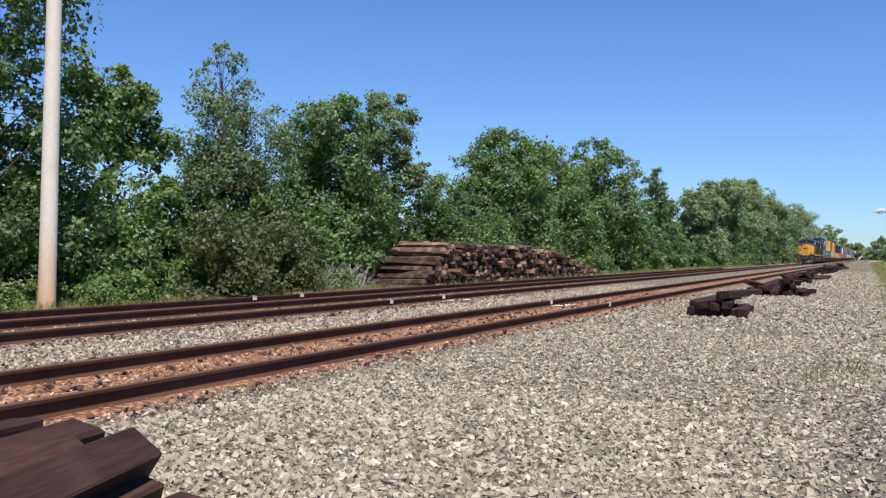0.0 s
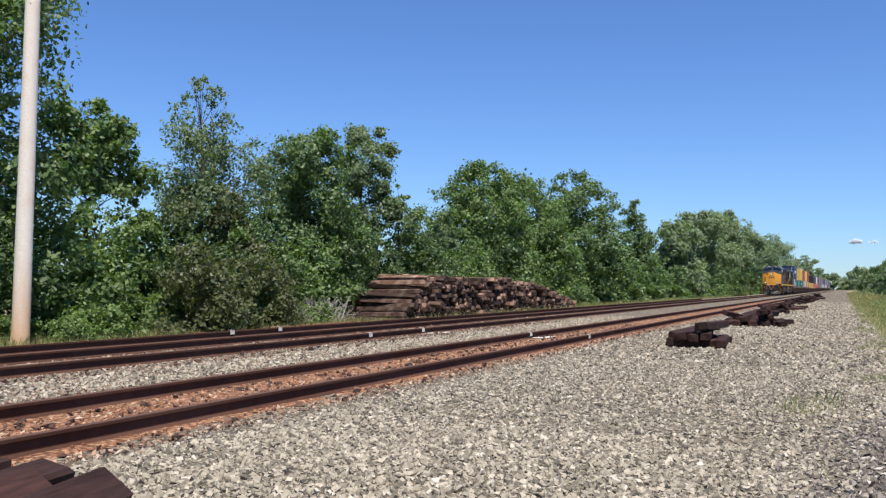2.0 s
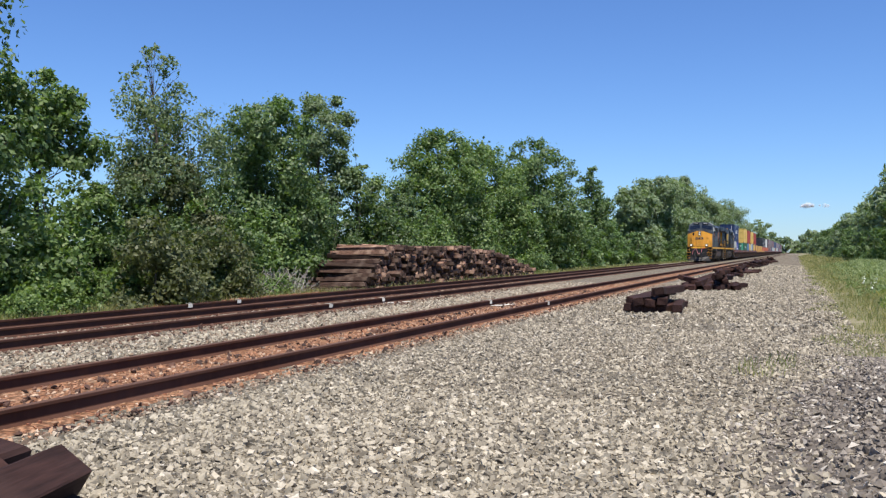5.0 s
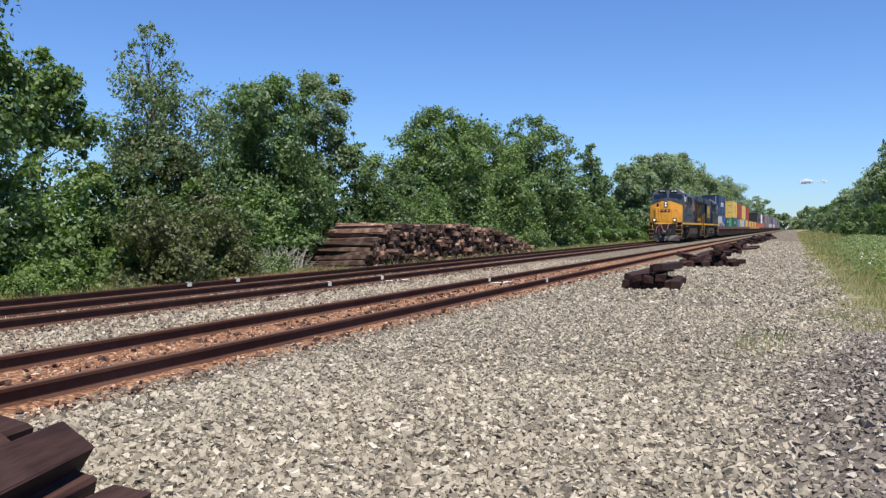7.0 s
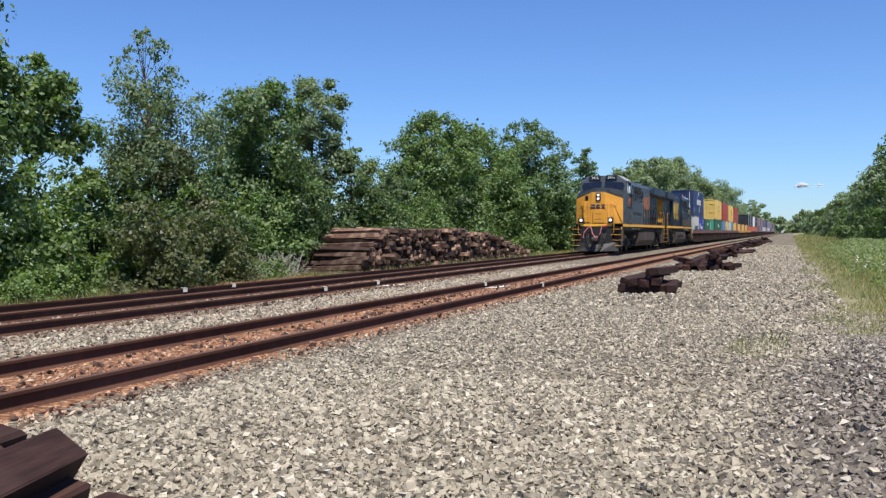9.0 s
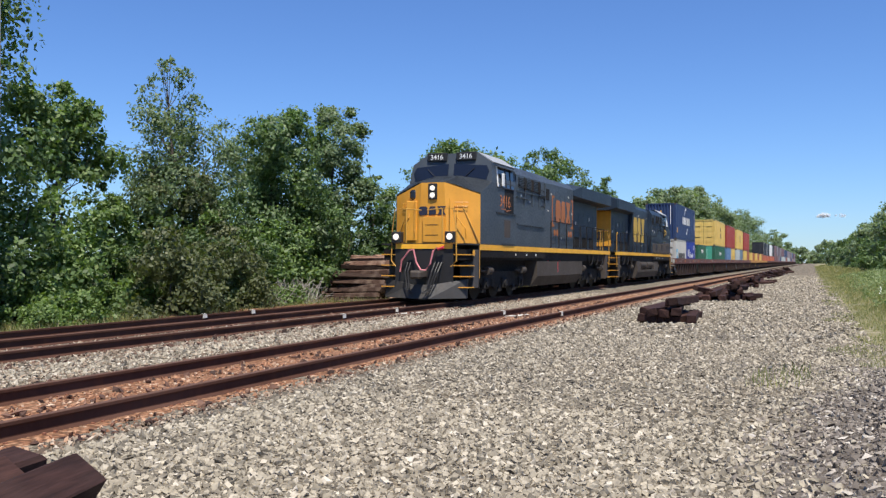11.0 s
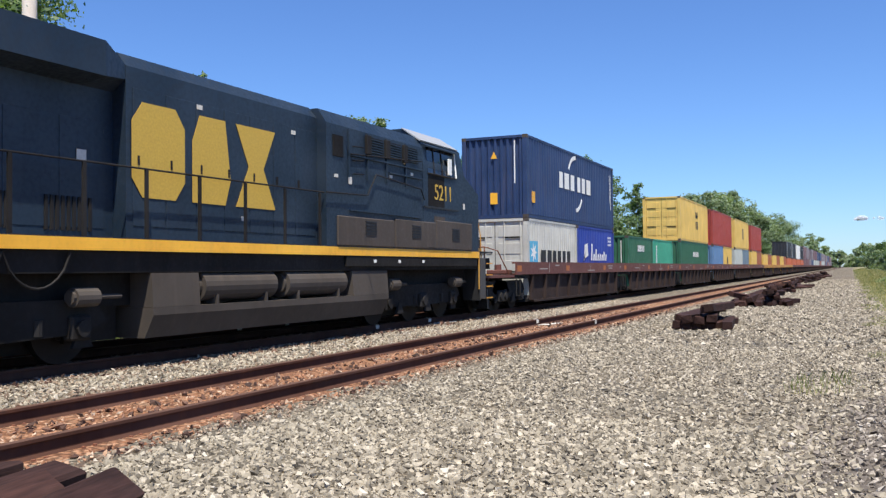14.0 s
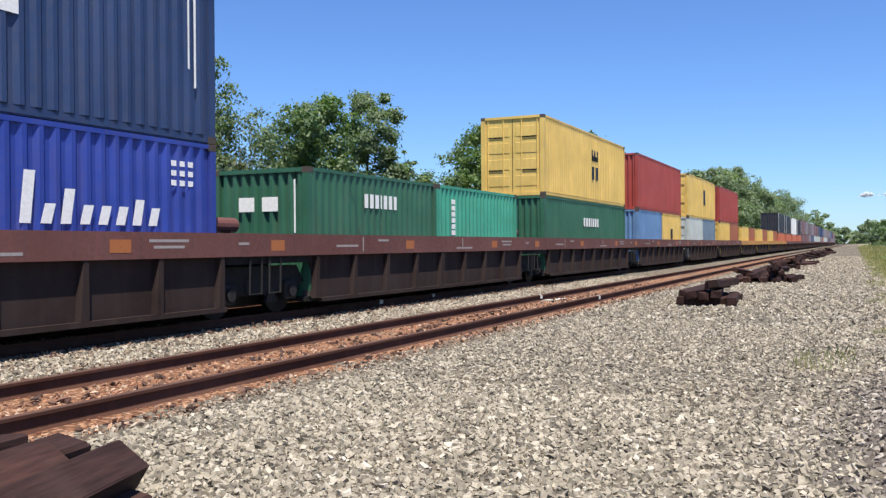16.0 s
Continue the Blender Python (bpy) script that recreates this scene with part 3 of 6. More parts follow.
def build_ties():
    """Old ties dumped beside the track and stacked behind it."""
    meshes = {k: [tie_mesh() for _ in range(5)] for k in ("tie", "old_tie")}
    for k, ms in meshes.items():
        for me in ms:
            me.materials.append(M[k])

    def lay(x, y, z, rz, rx=0.0, ry=0.0, kind="tie", label="dark creosoted used railway tie lying on the ballast", group="dumped ties", parent=None):
        o = new("tie", random.choice(meshes[kind]))
        if parent is not None:
            o.parent = parent
            o.matrix_local = pose(x, y, z, rx, ry, rz)
            return o
        o.matrix_world = pose(x, y, z, rx, ry, rz)
        return tagged(o, label, "railway tie", group)

    # heap beside the camera, lying along the track; each row: far end, turn and roll
    for x, y, z, rz, rx in ((-3.00, 3.42, 0.09, 97, 4), (-3.42, 3.50, 0.11, 103, 14), (-3.80, 3.60, 0.10, 99, 0), (-4.15, 3.75, 0.10, 97, -3), (-4.45, 3.7, 0.10, 100, 0), (-4.8, 3.85, 0.10, 98, 0),
                            (-3.49, 3.54, 0.31, 106, 36), (-3.66, 3.24, 0.33, 103, 31), (-4.02, 3.66, 0.29, 101, 9), (-4.42, 3.60, 0.29, 98, -4), (-4.72, 3.3, 0.285, 99, 3)):
        c, s = math.cos(radians(rz)), math.sin(radians(rz))
        lay(x - 1.3 * c, y - 1.3 * s, z, rz, rx, 0, group="heap of ties by the near track")
    # three heaps along the service strip
    random.seed(5)
    for cx, cy, n, w, l in ((-3.1, 22.2, 14, 0.6, 0.15), (-2.95, 35.6, 30, 0.85, 1.4), (-3.5, 60.0, 30, 0.75, 11.0), (-3.6, 90.0, 30, 0.8, 14.0), (-3.6, 130.0, 30, 0.8, 24.0)):
        for k in range(n):
            tier = 0 if k < n * 0.5 else 1 if k < n * 0.85 else 2
            spread = 1 - 0.28 * tier
            f = (k / (n * 0.5)) % 1.0
            turn = random.uniform(83, 97) if cy < 25 else random.choice((random.uniform(76, 104), random.uniform(84, 112), random.uniform(62, 84)))
            lay(cx + (2 * f - 1) * w * spread, cy + (random.random() * 2 - 1) * l * spread, 0.09 + 0.185 * tier + random.uniform(0, 0.04), turn, random.uniform(-12, 12) if cy < 25 else random.uniform(-22, 22), (random.uniform(-3, 3) if cy < 25 else random.uniform(-8, 8)) if tier else 0, group="heaps of ties beside the track")
    # the long stack behind the far track: one thing, ends to the tracks
    stack = root("tie_stack", "long stack of weathered brown railway ties", "stack of ties", at=pose(-17.35, 31.0, -0.3))
    k = 0
    for row in range(10):
        z = 0.1 + 0.187 * row
        y0 = 0.33 * row + random.uniform(-0.35, 0.35)
        y1 = (25.2, 25.0, 24.6, 24.2, 23.4, 21.6, 19.8, 18.4, 16.6, 13.5)[row] + random.uniform(-0.4, 0.4)
        y = y0
        while y < y1 and k < 800:
            if random.random() < 0.05:
                y += 0.3
                continue
            lay(random.gauss(0, 0.11) + (0.3 if random.random() < 0.05 else 0), y, z + random.uniform(-0.05, 0.05), random.gauss(0, 5), random.choice((random.gauss(0, 8), random.uniform(-45, 45), random.uniform(-45, 45))), random.uniform(-2.5, 2.5), "old_tie", parent=stack)
            y += random.uniform(0.235, 0.32) if random.random() > 0.05 else 0.5
            k += 1
    # long rusty rails and plates lying beyond the far track
    loose = root("stored_rail", "dark rusty rail lying loose beside the track", "rail")
    rail_at(-13.55, RAIL - 0.01, loose, -30, 95, False)
    for x, z in ((-16.3, -0.13), (-16.55, -0.13)):
        r = root("stored_rail", "rusty red rail length lying in the weeds", "rail")
        bm = B()
        prism(bm, [(x + a * 1.6, z + c * 0.9) for a, c in RAIL_SHAPE], "y", 19.5, 29.0)
        part("rail", bm, M["rust"], r)


# ---------------------------------------------------------------- plants
def leaves(rng, centres, spread, n, size, droop=0.5, narrow=0.55, flat=0.8):
    """n leaves round the given centres, each a folded diamond."""
    c = centres[rng.integers(0, len(centres), n)] + np.clip(rng.normal(size=(n, 3)), -1.7, 1.7) * spread * np.array([1, 1, flat])
    return leaf_quads(rng, c, rng.normal(size=(n, 3)) * 0.7 + np.array([0.3, -0.35, 0.7]), size, droop, narrow)


def unit(v):
    return v / (np.linalg.norm(v, axis=1)[:, None] + 1e-9)


def leaf_quads(rng, c, up, size, droop=0.5, narrow=0.6, plain_leaf=False):
    """Folded diamonds at c, facing up, their tips hanging."""
    n = len(c)
    up = unit(up)
    a = rng.normal(size=(n, 3))
    a[:, 2] -= droop
    a = unit(a - up * np.sum(a * up, 1)[:, None] * 0.85)
    b = unit(np.cross(a, up))
    s = size * rng.uniform(0.6, 1.4, (n, 1))
    if plain_leaf:
        v = np.stack([c - a * s * 0.5, c + b * s * 0.6 * narrow, c + (a * 0.7 - b * 0.6 * narrow) * s], 1)
        return v.reshape(-1, 3), (np.arange(n) * 3)[:, None] + np.array([[0, 1, 2]])
    v = np.stack([c - a * s * 0.5, c + b * s * 0.5 * narrow - up * s * 0.1, c + a * s * 0.5, c - b * s * 0.5 * narrow - up * s * 0.1], 1)
    return v.reshape(-1, 3), (np.arange(n) * 4)[:, None] + np.array([[0, 1, 2, 3]])


# crown outlines: share of the full radius at even steps from the lowest leaves to the tip
CROWN = {
    "round": (0.85, 1.0, 1.0, 0.96, 0.82, 0.45),
    "oval": (0.80, 0.95, 1.0, 0.92, 0.72, 0.32),
    "spire": (0.85, 1.0, 0.95, 0.78, 0.50, 0.16),
    "vase": (0.55, 0.75, 0.9, 1.0, 0.95, 0.55),
    "bush": (0.95, 1.0, 0.95, 0.82, 0.60, 0.25),
}


def tree(name, label, x, y, height, radius, low=0.8, crown="round", tufts=90, n_leaves=30000, size=0.13, mat="leaf", seed=0, category="tree", tuft=0.2, base=-0.3, trunk=0.018, lumps=0.22, up=0.3, gaps=0.5):
    """Trunk, a limb to every bough, tufts over the boughs, and leaves that face outwards from their tufts."""
    rng = np.random.default_rng(seed + 100)
    t = root(name, label, category, at=pose(x, y, base))
    r0 = max(0.03, height * trunk)
    bends = [Vector((0, 0, -0.15))] + [Vector((rng.normal() * 0.022 * height * f, rng.normal() * 0.022 * height * f, height * 0.84 * f)) for f in (0.25, 0.5, 0.75, 1.0)]
    # boughs: masses of uneven size filling the outline
    n = max(8, tufts // 3)
    k = np.arange(n)
    f = (k + rng.random(n)) / n
    ang = k * 2.39996 + rng.uniform(-0.6, 0.6, n)
    wide = radius * np.interp(f, np.linspace(0, 1, 6), CROWN[crown])
    wide *= 1 + lumps * np.sin(2 * ang + 5.1 * f + seed) * np.sin(3 * ang - 7.3 * f + 2.1 * seed)
    big = np.maximum(wide * rng.uniform(0.30, 0.52, n), 0.13 * radius)
    d = np.maximum(0, wide - 0.7 * big) * np.sqrt(rng.uniform(0.15, 1.0, n))
    z = np.minimum(low + (height - low) * f, height - big * 0.8)
    bough = np.column_stack([d * np.cos(ang), d * np.sin(ang), z])
    # the crown follows the trunk's bends
    bough[:, :2] += np.column_stack([np.interp(z, [p.z for p in bends], [p[i] for p in bends]) for i in (0, 1)])
    # tufts over the boughs
    m = rng.choice(n, tufts * 5, p=big ** 1.3 / (big ** 1.3).sum())
    out = bough[m] - np.array([0, 0, low + 0.45 * (height - low)])
    out = unit(rng.normal(size=(len(m), 3)) + out / radius * 0.7 + np.array([0, 0, 0.15]))
    r = np.minimum(tuft * big[m] * rng.uniform(0.9, 1.9, len(m)), 0.16 * radius)
    cen = bough[m] + out * (big[m] * rng.uniform(0.35, 1.08, len(m)))[:, None] * np.array([1, 1, 0.9])
    keep = np.sin(cen[:, 0] * 2.4 / radius ** 0.5 + seed) * np.sin(cen[:, 1] * 2.7 / radius ** 0.5) * np.sin(cen[:, 2] * 2.2 / radius ** 0.5 + seed) < gaps
    cen, out, r = cen[keep], out[keep], r[keep]
    bm = B()
    for k, (a, b) in enumerate(zip(bends, bends[1:])):
        rod(bm, a, b, r0 * (1 - 0.23 * k), 8, r0 * (1 - 0.23 * (k + 1)) + 0.008)
    for c, q in zip(bough, big):
        c = Vector(c)
        g = min(0.95, max(0.08, (c.z - 0.55 * math.hypot(c.x, c.y) - 0.2) / (height * 0.84)))
        i = min(3, int(g * 4))
        a = bends[i].lerp(bends[i + 1], g * 4 - i)
        mid = a.lerp(c, 0.5) + Vector((0, 0, -0.05 * (c - a).length))
        thin = r0 * 0.26 * (1 - 0.65 * g)
        rod(bm, a, mid, thin, 5, thin * 0.7)
        rod(bm, mid, c + Vector((0, 0, q * 0.3)), thin * 0.7, 5, 0.006)
        for _ in range(2 if category == "tree" and y < 100 else 0):
            e = Vector(rng.normal(size=3)).normalized() * q * 0.8
            e.z = abs(e.z)
            rod(bm, mid.lerp(c, 0.7), c + e, thin * 0.4, 4, 0.005)
    part("trunk", bm, M["bark"], t)
    m = rng.choice(len(r), n_leaves, p=r ** 1.5 / (r ** 1.5).sum())
    dirs = rng.normal(size=(n_leaves, 3)) * np.array([1, 1, 0.75])
    p = cen[m] + np.clip(dirs, -2.4, 2.4) * (r[m] * 0.62)[:, None]
    dirs = unit(dirs) * 0.35 + out[m] * 0.55
    ok = p[:, 2] > 0.03
    p, dirs = p[ok], dirs[ok]
    face = dirs + np.array([0, 0, up]) + rng.normal(size=p.shape) * 0.5
    v, q = leaf_quads(rng, p, face, size, plain_leaf=y > 58 and (category == "bush" or y > 100))
    v[:, 2] = np.maximum(v[:, 2], 0.0)
    mesh_np("crown", v, q, M[mat], t)
    return t


def build_trees():
    T = "broadleaf tree with a full dark green crown"
    tree("tree", "tall maple with a dense dark green crown", -21.3, 15.2, 13.2, 3.5, 1.0, "oval", 150, 44000, 0.165, "leaf", 1, tuft=0.19, lumps=0.35)
    tree("tree", "young maple with bright green boughs reaching outwards", -20.9, 19.9, 7.0, 1.9, 4.2, "oval", 70, 10500, 0.16, "leaf_mid", 12, lumps=0.2)
    tree("tree", "slim maple standing in the thicket in bright green leaf", -20.2, 21.6, 4.1, 1.2, 1.2, "oval", 26, 8000, 0.13, "leaf_yellow", 15)
    tree("tree", "slender tree with an open grey-green pointed crown", -21.0, 25.3, 8.9, 2.2, 3.6, "spire", 110, 13500, 0.12, "leaf_pale", 3, tuft=0.22, lumps=0.3, gaps=0.2)
    tree("tree", "low brownish green tree under a slender one", -20.6, 25.2, 5.0, 2.1, 0.5, "oval", 60, 15000, 0.14, "leaf_dull", 33)
    tree("tree", T, -21.2, 31.8, 8.0, 2.8, 0.4, "round", 140, 44000, 0.155, "leaf", 4)
    tree("tree", "upright tree with pale green upswept foliage", -22.0, 38.3, 9.3, 1.9, 0.8, "vase", 70, 21000, 0.165, "leaf_pale", 55, tuft=0.28, lumps=0.35)
    tree("tree", "small tree with ragged pale green foliage", -20.6, 39.8, 6.6, 1.6, 0.6, "oval", 40, 11000, 0.14, "leaf_yellow", 6, lumps=0.5, tuft=0.24)
    tree("tree", "low pale green tree beside the stack", -20.0, 43.5, 5.0, 1.9, 0.3, "bush", 40, 12000, 0.15, "leaf_pale", 16)
    tree("tree", "wide bright green tree with a rounded crown", -21.6, 53.2, 9.6, 3.9, 0.6, "oval", 140, 40000, 0.2, "leaf_mid", 7, lumps=0.16, gaps=0.8)
    tree("tree", "bright green tree with a broken crown", -21.0, 60.5, 9.2, 3.3, 0.6, "round", 100, 26000, 0.2, "leaf_mid", 8, lumps=0.16, gaps=0.8)
    tree("tree", T, -20.4, 71.0, 10.9, 4.1, 0.6, "round", 120, 30000, 0.23, "leaf", 9, lumps=0.16, gaps=0.8)
    tree("tree", T, -20.0, 92.0, 10.4, 2.3, 1.0, "oval", 110, 13500, 0.25, "leaf", 18, tuft=0.3, lumps=0.1, gaps=0.9)
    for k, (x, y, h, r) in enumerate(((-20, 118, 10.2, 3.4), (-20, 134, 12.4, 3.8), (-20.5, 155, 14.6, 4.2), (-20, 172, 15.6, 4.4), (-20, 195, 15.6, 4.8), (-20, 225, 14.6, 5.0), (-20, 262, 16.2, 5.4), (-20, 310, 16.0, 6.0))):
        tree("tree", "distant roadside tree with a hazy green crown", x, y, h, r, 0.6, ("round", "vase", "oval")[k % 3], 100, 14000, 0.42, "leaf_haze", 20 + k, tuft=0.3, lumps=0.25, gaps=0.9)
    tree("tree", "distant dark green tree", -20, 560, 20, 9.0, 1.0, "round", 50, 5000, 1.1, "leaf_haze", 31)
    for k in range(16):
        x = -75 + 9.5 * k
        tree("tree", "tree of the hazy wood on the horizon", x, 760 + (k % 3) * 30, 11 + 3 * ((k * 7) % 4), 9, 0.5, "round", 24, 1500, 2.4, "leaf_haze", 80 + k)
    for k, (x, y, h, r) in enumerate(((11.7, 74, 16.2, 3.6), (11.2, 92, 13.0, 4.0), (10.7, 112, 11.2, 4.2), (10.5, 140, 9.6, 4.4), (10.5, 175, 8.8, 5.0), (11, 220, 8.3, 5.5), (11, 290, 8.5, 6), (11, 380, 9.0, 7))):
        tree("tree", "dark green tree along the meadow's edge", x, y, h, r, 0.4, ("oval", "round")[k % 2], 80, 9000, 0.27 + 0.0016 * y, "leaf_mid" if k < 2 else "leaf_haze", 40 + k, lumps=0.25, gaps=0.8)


def build_bushes():
    """Undergrowth along the wood's foot: five bushes, repeated."""
    made = []
    for k, (h, r, m, s) in enumerate(((2.6, 1.7, "leaf_shaded", 0.17), (3.6, 1.9, "leaf_mid", 0.17), (0.95, 1.1, "leaf_yellow", 0.14), (4.4, 2.0, "leaf_shaded", 0.19), (2.2, 1.5, "leaf_dull", 0.15))):
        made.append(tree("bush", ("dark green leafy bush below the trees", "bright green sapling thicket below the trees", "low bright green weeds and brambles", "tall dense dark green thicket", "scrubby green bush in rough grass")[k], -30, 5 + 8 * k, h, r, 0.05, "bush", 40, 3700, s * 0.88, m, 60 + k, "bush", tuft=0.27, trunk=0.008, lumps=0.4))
    for k, (h, r, m) in enumerate(((2.8, 1.8, "leaf"), (4.4, 2.0, "leaf"))):
        made.append(tree("bush", ("dark green bush along the far wood", "tall thicket along the far wood")[k], -30, 60 + 8 * k, h, r, 0.05, "bush", 26, 1500, 0.28, m, 75 + k, "bush", tuft=0.28, trunk=0.008, lumps=0.4))
    rng = random.Random(4)
    spots = []
    for y in np.arange(6, 60, 1.9):
        spots.append((-19.6 + rng.uniform(-0.5, 0.4), y, 3 if rng.random() < 0.6 else 1))
        spots.append((-22.8 + rng.uniform(-0.6, 0.6), y + 0.8, rng.choice((1, 3, 3))))
    for y in np.arange(8, 30, 1.5):
        spots.append((-18.2 + rng.uniform(-0.4, 0.35), y + rng.uniform(-0.5, 0.5), rng.choice((0, 2, 2, 2, 4))))
    for y in (9.2, 10.6, 13.0, 15.9, 17.1, 20.3, 21.2, 24.6):
        spots.append((-17.1 + rng.uniform(-0.5, 0.3), y, 2 if y < 20 else 4))
    for y in np.arange(60, 180, 3.2):
        spots.append((-19.2 + rng.uniform(-0.9, 0.8), y, rng.choice((0, 1, 3, 4))))
        spots.append((-21.8 + rng.uniform(-0.9, 0.8), y, 3))
    for y in np.arange(180, 420, 6):
        spots.append((-19.6 + rng.uniform(-1, 1), y, 3))
    for y in np.arange(26, 70, 4.0):
        spots.append((5.5 + rng.uniform(-0.8, 1.5) + 0.03 * y, y, rng.choice((2, 4, 2))))
    for y in np.arange(70, 330, 8):
        spots.append((8.0 + rng.uniform(-0.8, 1.5), y, rng.choice((0, 3, 1))))
    for k, b in enumerate(made):
        b.matrix_world = pose(*(spots.pop(0) if k < 5 else spots.pop(-20))[:2], -0.3)
    for x, y, k in spots:
        if y > 60:
            k = 6 if k in (1, 3) else 5
        c = copy_thing(made[k], pose(x, y, -0.3 if x < 0 else 0.05, 0, 0, rng.uniform(0, 360)))
        f = (1.0 + min(0.5, 0.003 * y)) * (rng.uniform(0.6, 1.15) if y < 60 else 1.0)
        c.scale = (f, f, f * rng.uniform(0.8, 1.1))
    # dead brushwood by the stack
    bm = B()
    for k in range(240):
        a = Vector((rng.uniform(-19.0, -17.6), rng.uniform(25.5, 30.0), -0.3))
        b = a + Vector((rng.uniform(-0.8, 0.8), rng.uniform(-0.8, 0.8), rng.uniform(0.15, 1.1)))
        rod(bm, a, b, 0.016, 4, 0.006)
        rod(bm, a.lerp(b, 0.6), a.lerp(b, 0.6) + Vector((rng.uniform(-0.4, 0.4), rng.uniform(-0.4, 0.4), rng.uniform(0, 0.4))), 0.009, 4, 0.004)
    tagged(part("brushwood", bm, M["twig"]), "tangle of bleached dead branches among the weeds", "brushwood", kind="stuff")


def build_grass():
    rng = np.random.default_rng(8)

    def blades(name, p, h_lo, h_hi, wide, mat, label):
        n = len(p)
        h = rng.uniform(h_lo, h_hi, n) * np.where(p[:, 0] > 0, np.clip((p[:, 0] - 0.4) / 2.6, 0.3, 1.0), 1.0)
        z = ground_height(p[:, 0], p[:, 1]) - 0.02
        a = rng.uniform(0, 2 * np.pi, n)
        side = np.stack([np.cos(a), np.sin(a), np.zeros(n)], -1) * (wide * rng.uniform(0.5, 1.3, n))[:, None]
        lean = rng.normal(size=(n, 3)) * 0.28 * h[:, None]
        lean[:, 2] = 0
        o = np.column_stack([p, z])
        up = np.array([0, 0, 1.0])[None] * h[:, None]
        v = np.stack([o - side, o + side, o + up * 0.6 + lean * 0.4 + side * 0.7, o + up + lean, o + up * 0.6 + lean * 0.4 - side * 0.7], 1).reshape(-1, 3)
        f = (np.arange(n) * 5)[:, None] + np.array([[0, 1, 2, 3, 4]])
        tagged(mesh_np(name, v, f, M[mat]), label, "grass", kind="stuff")

    edge = lambda x, y: x > 0.75 + 0.35 * np.sin(y * 0.7) + 0.25 * np.sin(y * 2.3)
    p = scatter(rng, 0.2, 9.0, 11.5, 32, 330, lambda x, y: edge(x, y) & (x < 0.14 * y + 1.2))
    blades("meadow_grass", p, 0.10, 0.40, 0.005, "grass", "rough green and straw-coloured meadow grass")
    p = scatter(rng, 0.2, 14.0, 32, 110, 70, lambda x, y: edge(x, y) & (x < 0.14 * y + 1.2))
    blades("meadow_grass", p, 0.2, 0.55, 0.012, "grass", "rough green and straw-coloured meadow grass")
    p = scatter(rng, 1.6, 9.0, 15, 80, 34, lambda x, y: (x > 2.3 + 0.6 * np.sin(y)) & (np.sin(x * 1.3 + y * 0.4) * np.sin(y * 0.5) > -0.45))
    h = rng.uniform(0.15, 0.75, len(p)) * np.clip((p[:, 0] - 1.2) / 2.5, 0.4, 1.0)
    c = np.column_stack([p, ground_height(p[:, 0], p[:, 1]) + h])
    v, f = leaves(rng, c, np.array([0.09, 0.09, 0.10]), len(p) * 5, 0.11, 0.2, 0.4)
    tagged(mesh_np("tall_weeds", v, f, M["weed"]), "tall pale green weeds in the meadow", "weeds", kind="stuff")
    p = scatter(rng, 0.2, 14.0, 110, 320, 7, edge)
    blades("meadow_grass", p, 0.3, 0.7, 0.06, "grass", "rough green meadow grass far along the line")
    p = scatter(rng, -0.7, 1.6, 10.6, 13.2, 130, lambda x, y: np.abs(y - 11.7 - 0.6 * x) < 0.9)
    blades("meadow_grass", p, 0.06, 0.2, 0.006, "grass", "thin dry grass tufts in the gravel")
    p = scatter(rng, -19.5, -15.6, 6, 32, 160)
    blades("verge_grass", p, 0.08, 0.4, 0.006, "grass", "rough grass below the wood")
    p = scatter(rng, -19.0, -15.0, 32, 140, 40)
    blades("verge_grass", p, 0.12, 0.45, 0.012, "grass", "rough grass below the wood")
    # white umbels
    n = 150
    q = scatter(rng, 1.6, 6.5, 15, 34, n / 220)
    v, f = leaves(rng, np.column_stack([q, np.full(len(q), 0.55)]), np.array([0.05, 0.05, 0.12]), len(q) * 4, 0.035, 0, 1.0)
    tagged(mesh_np("wild_flowers", v, f, M["petal"]), "scattered small white wild flowers", "flowers", kind="stuff")


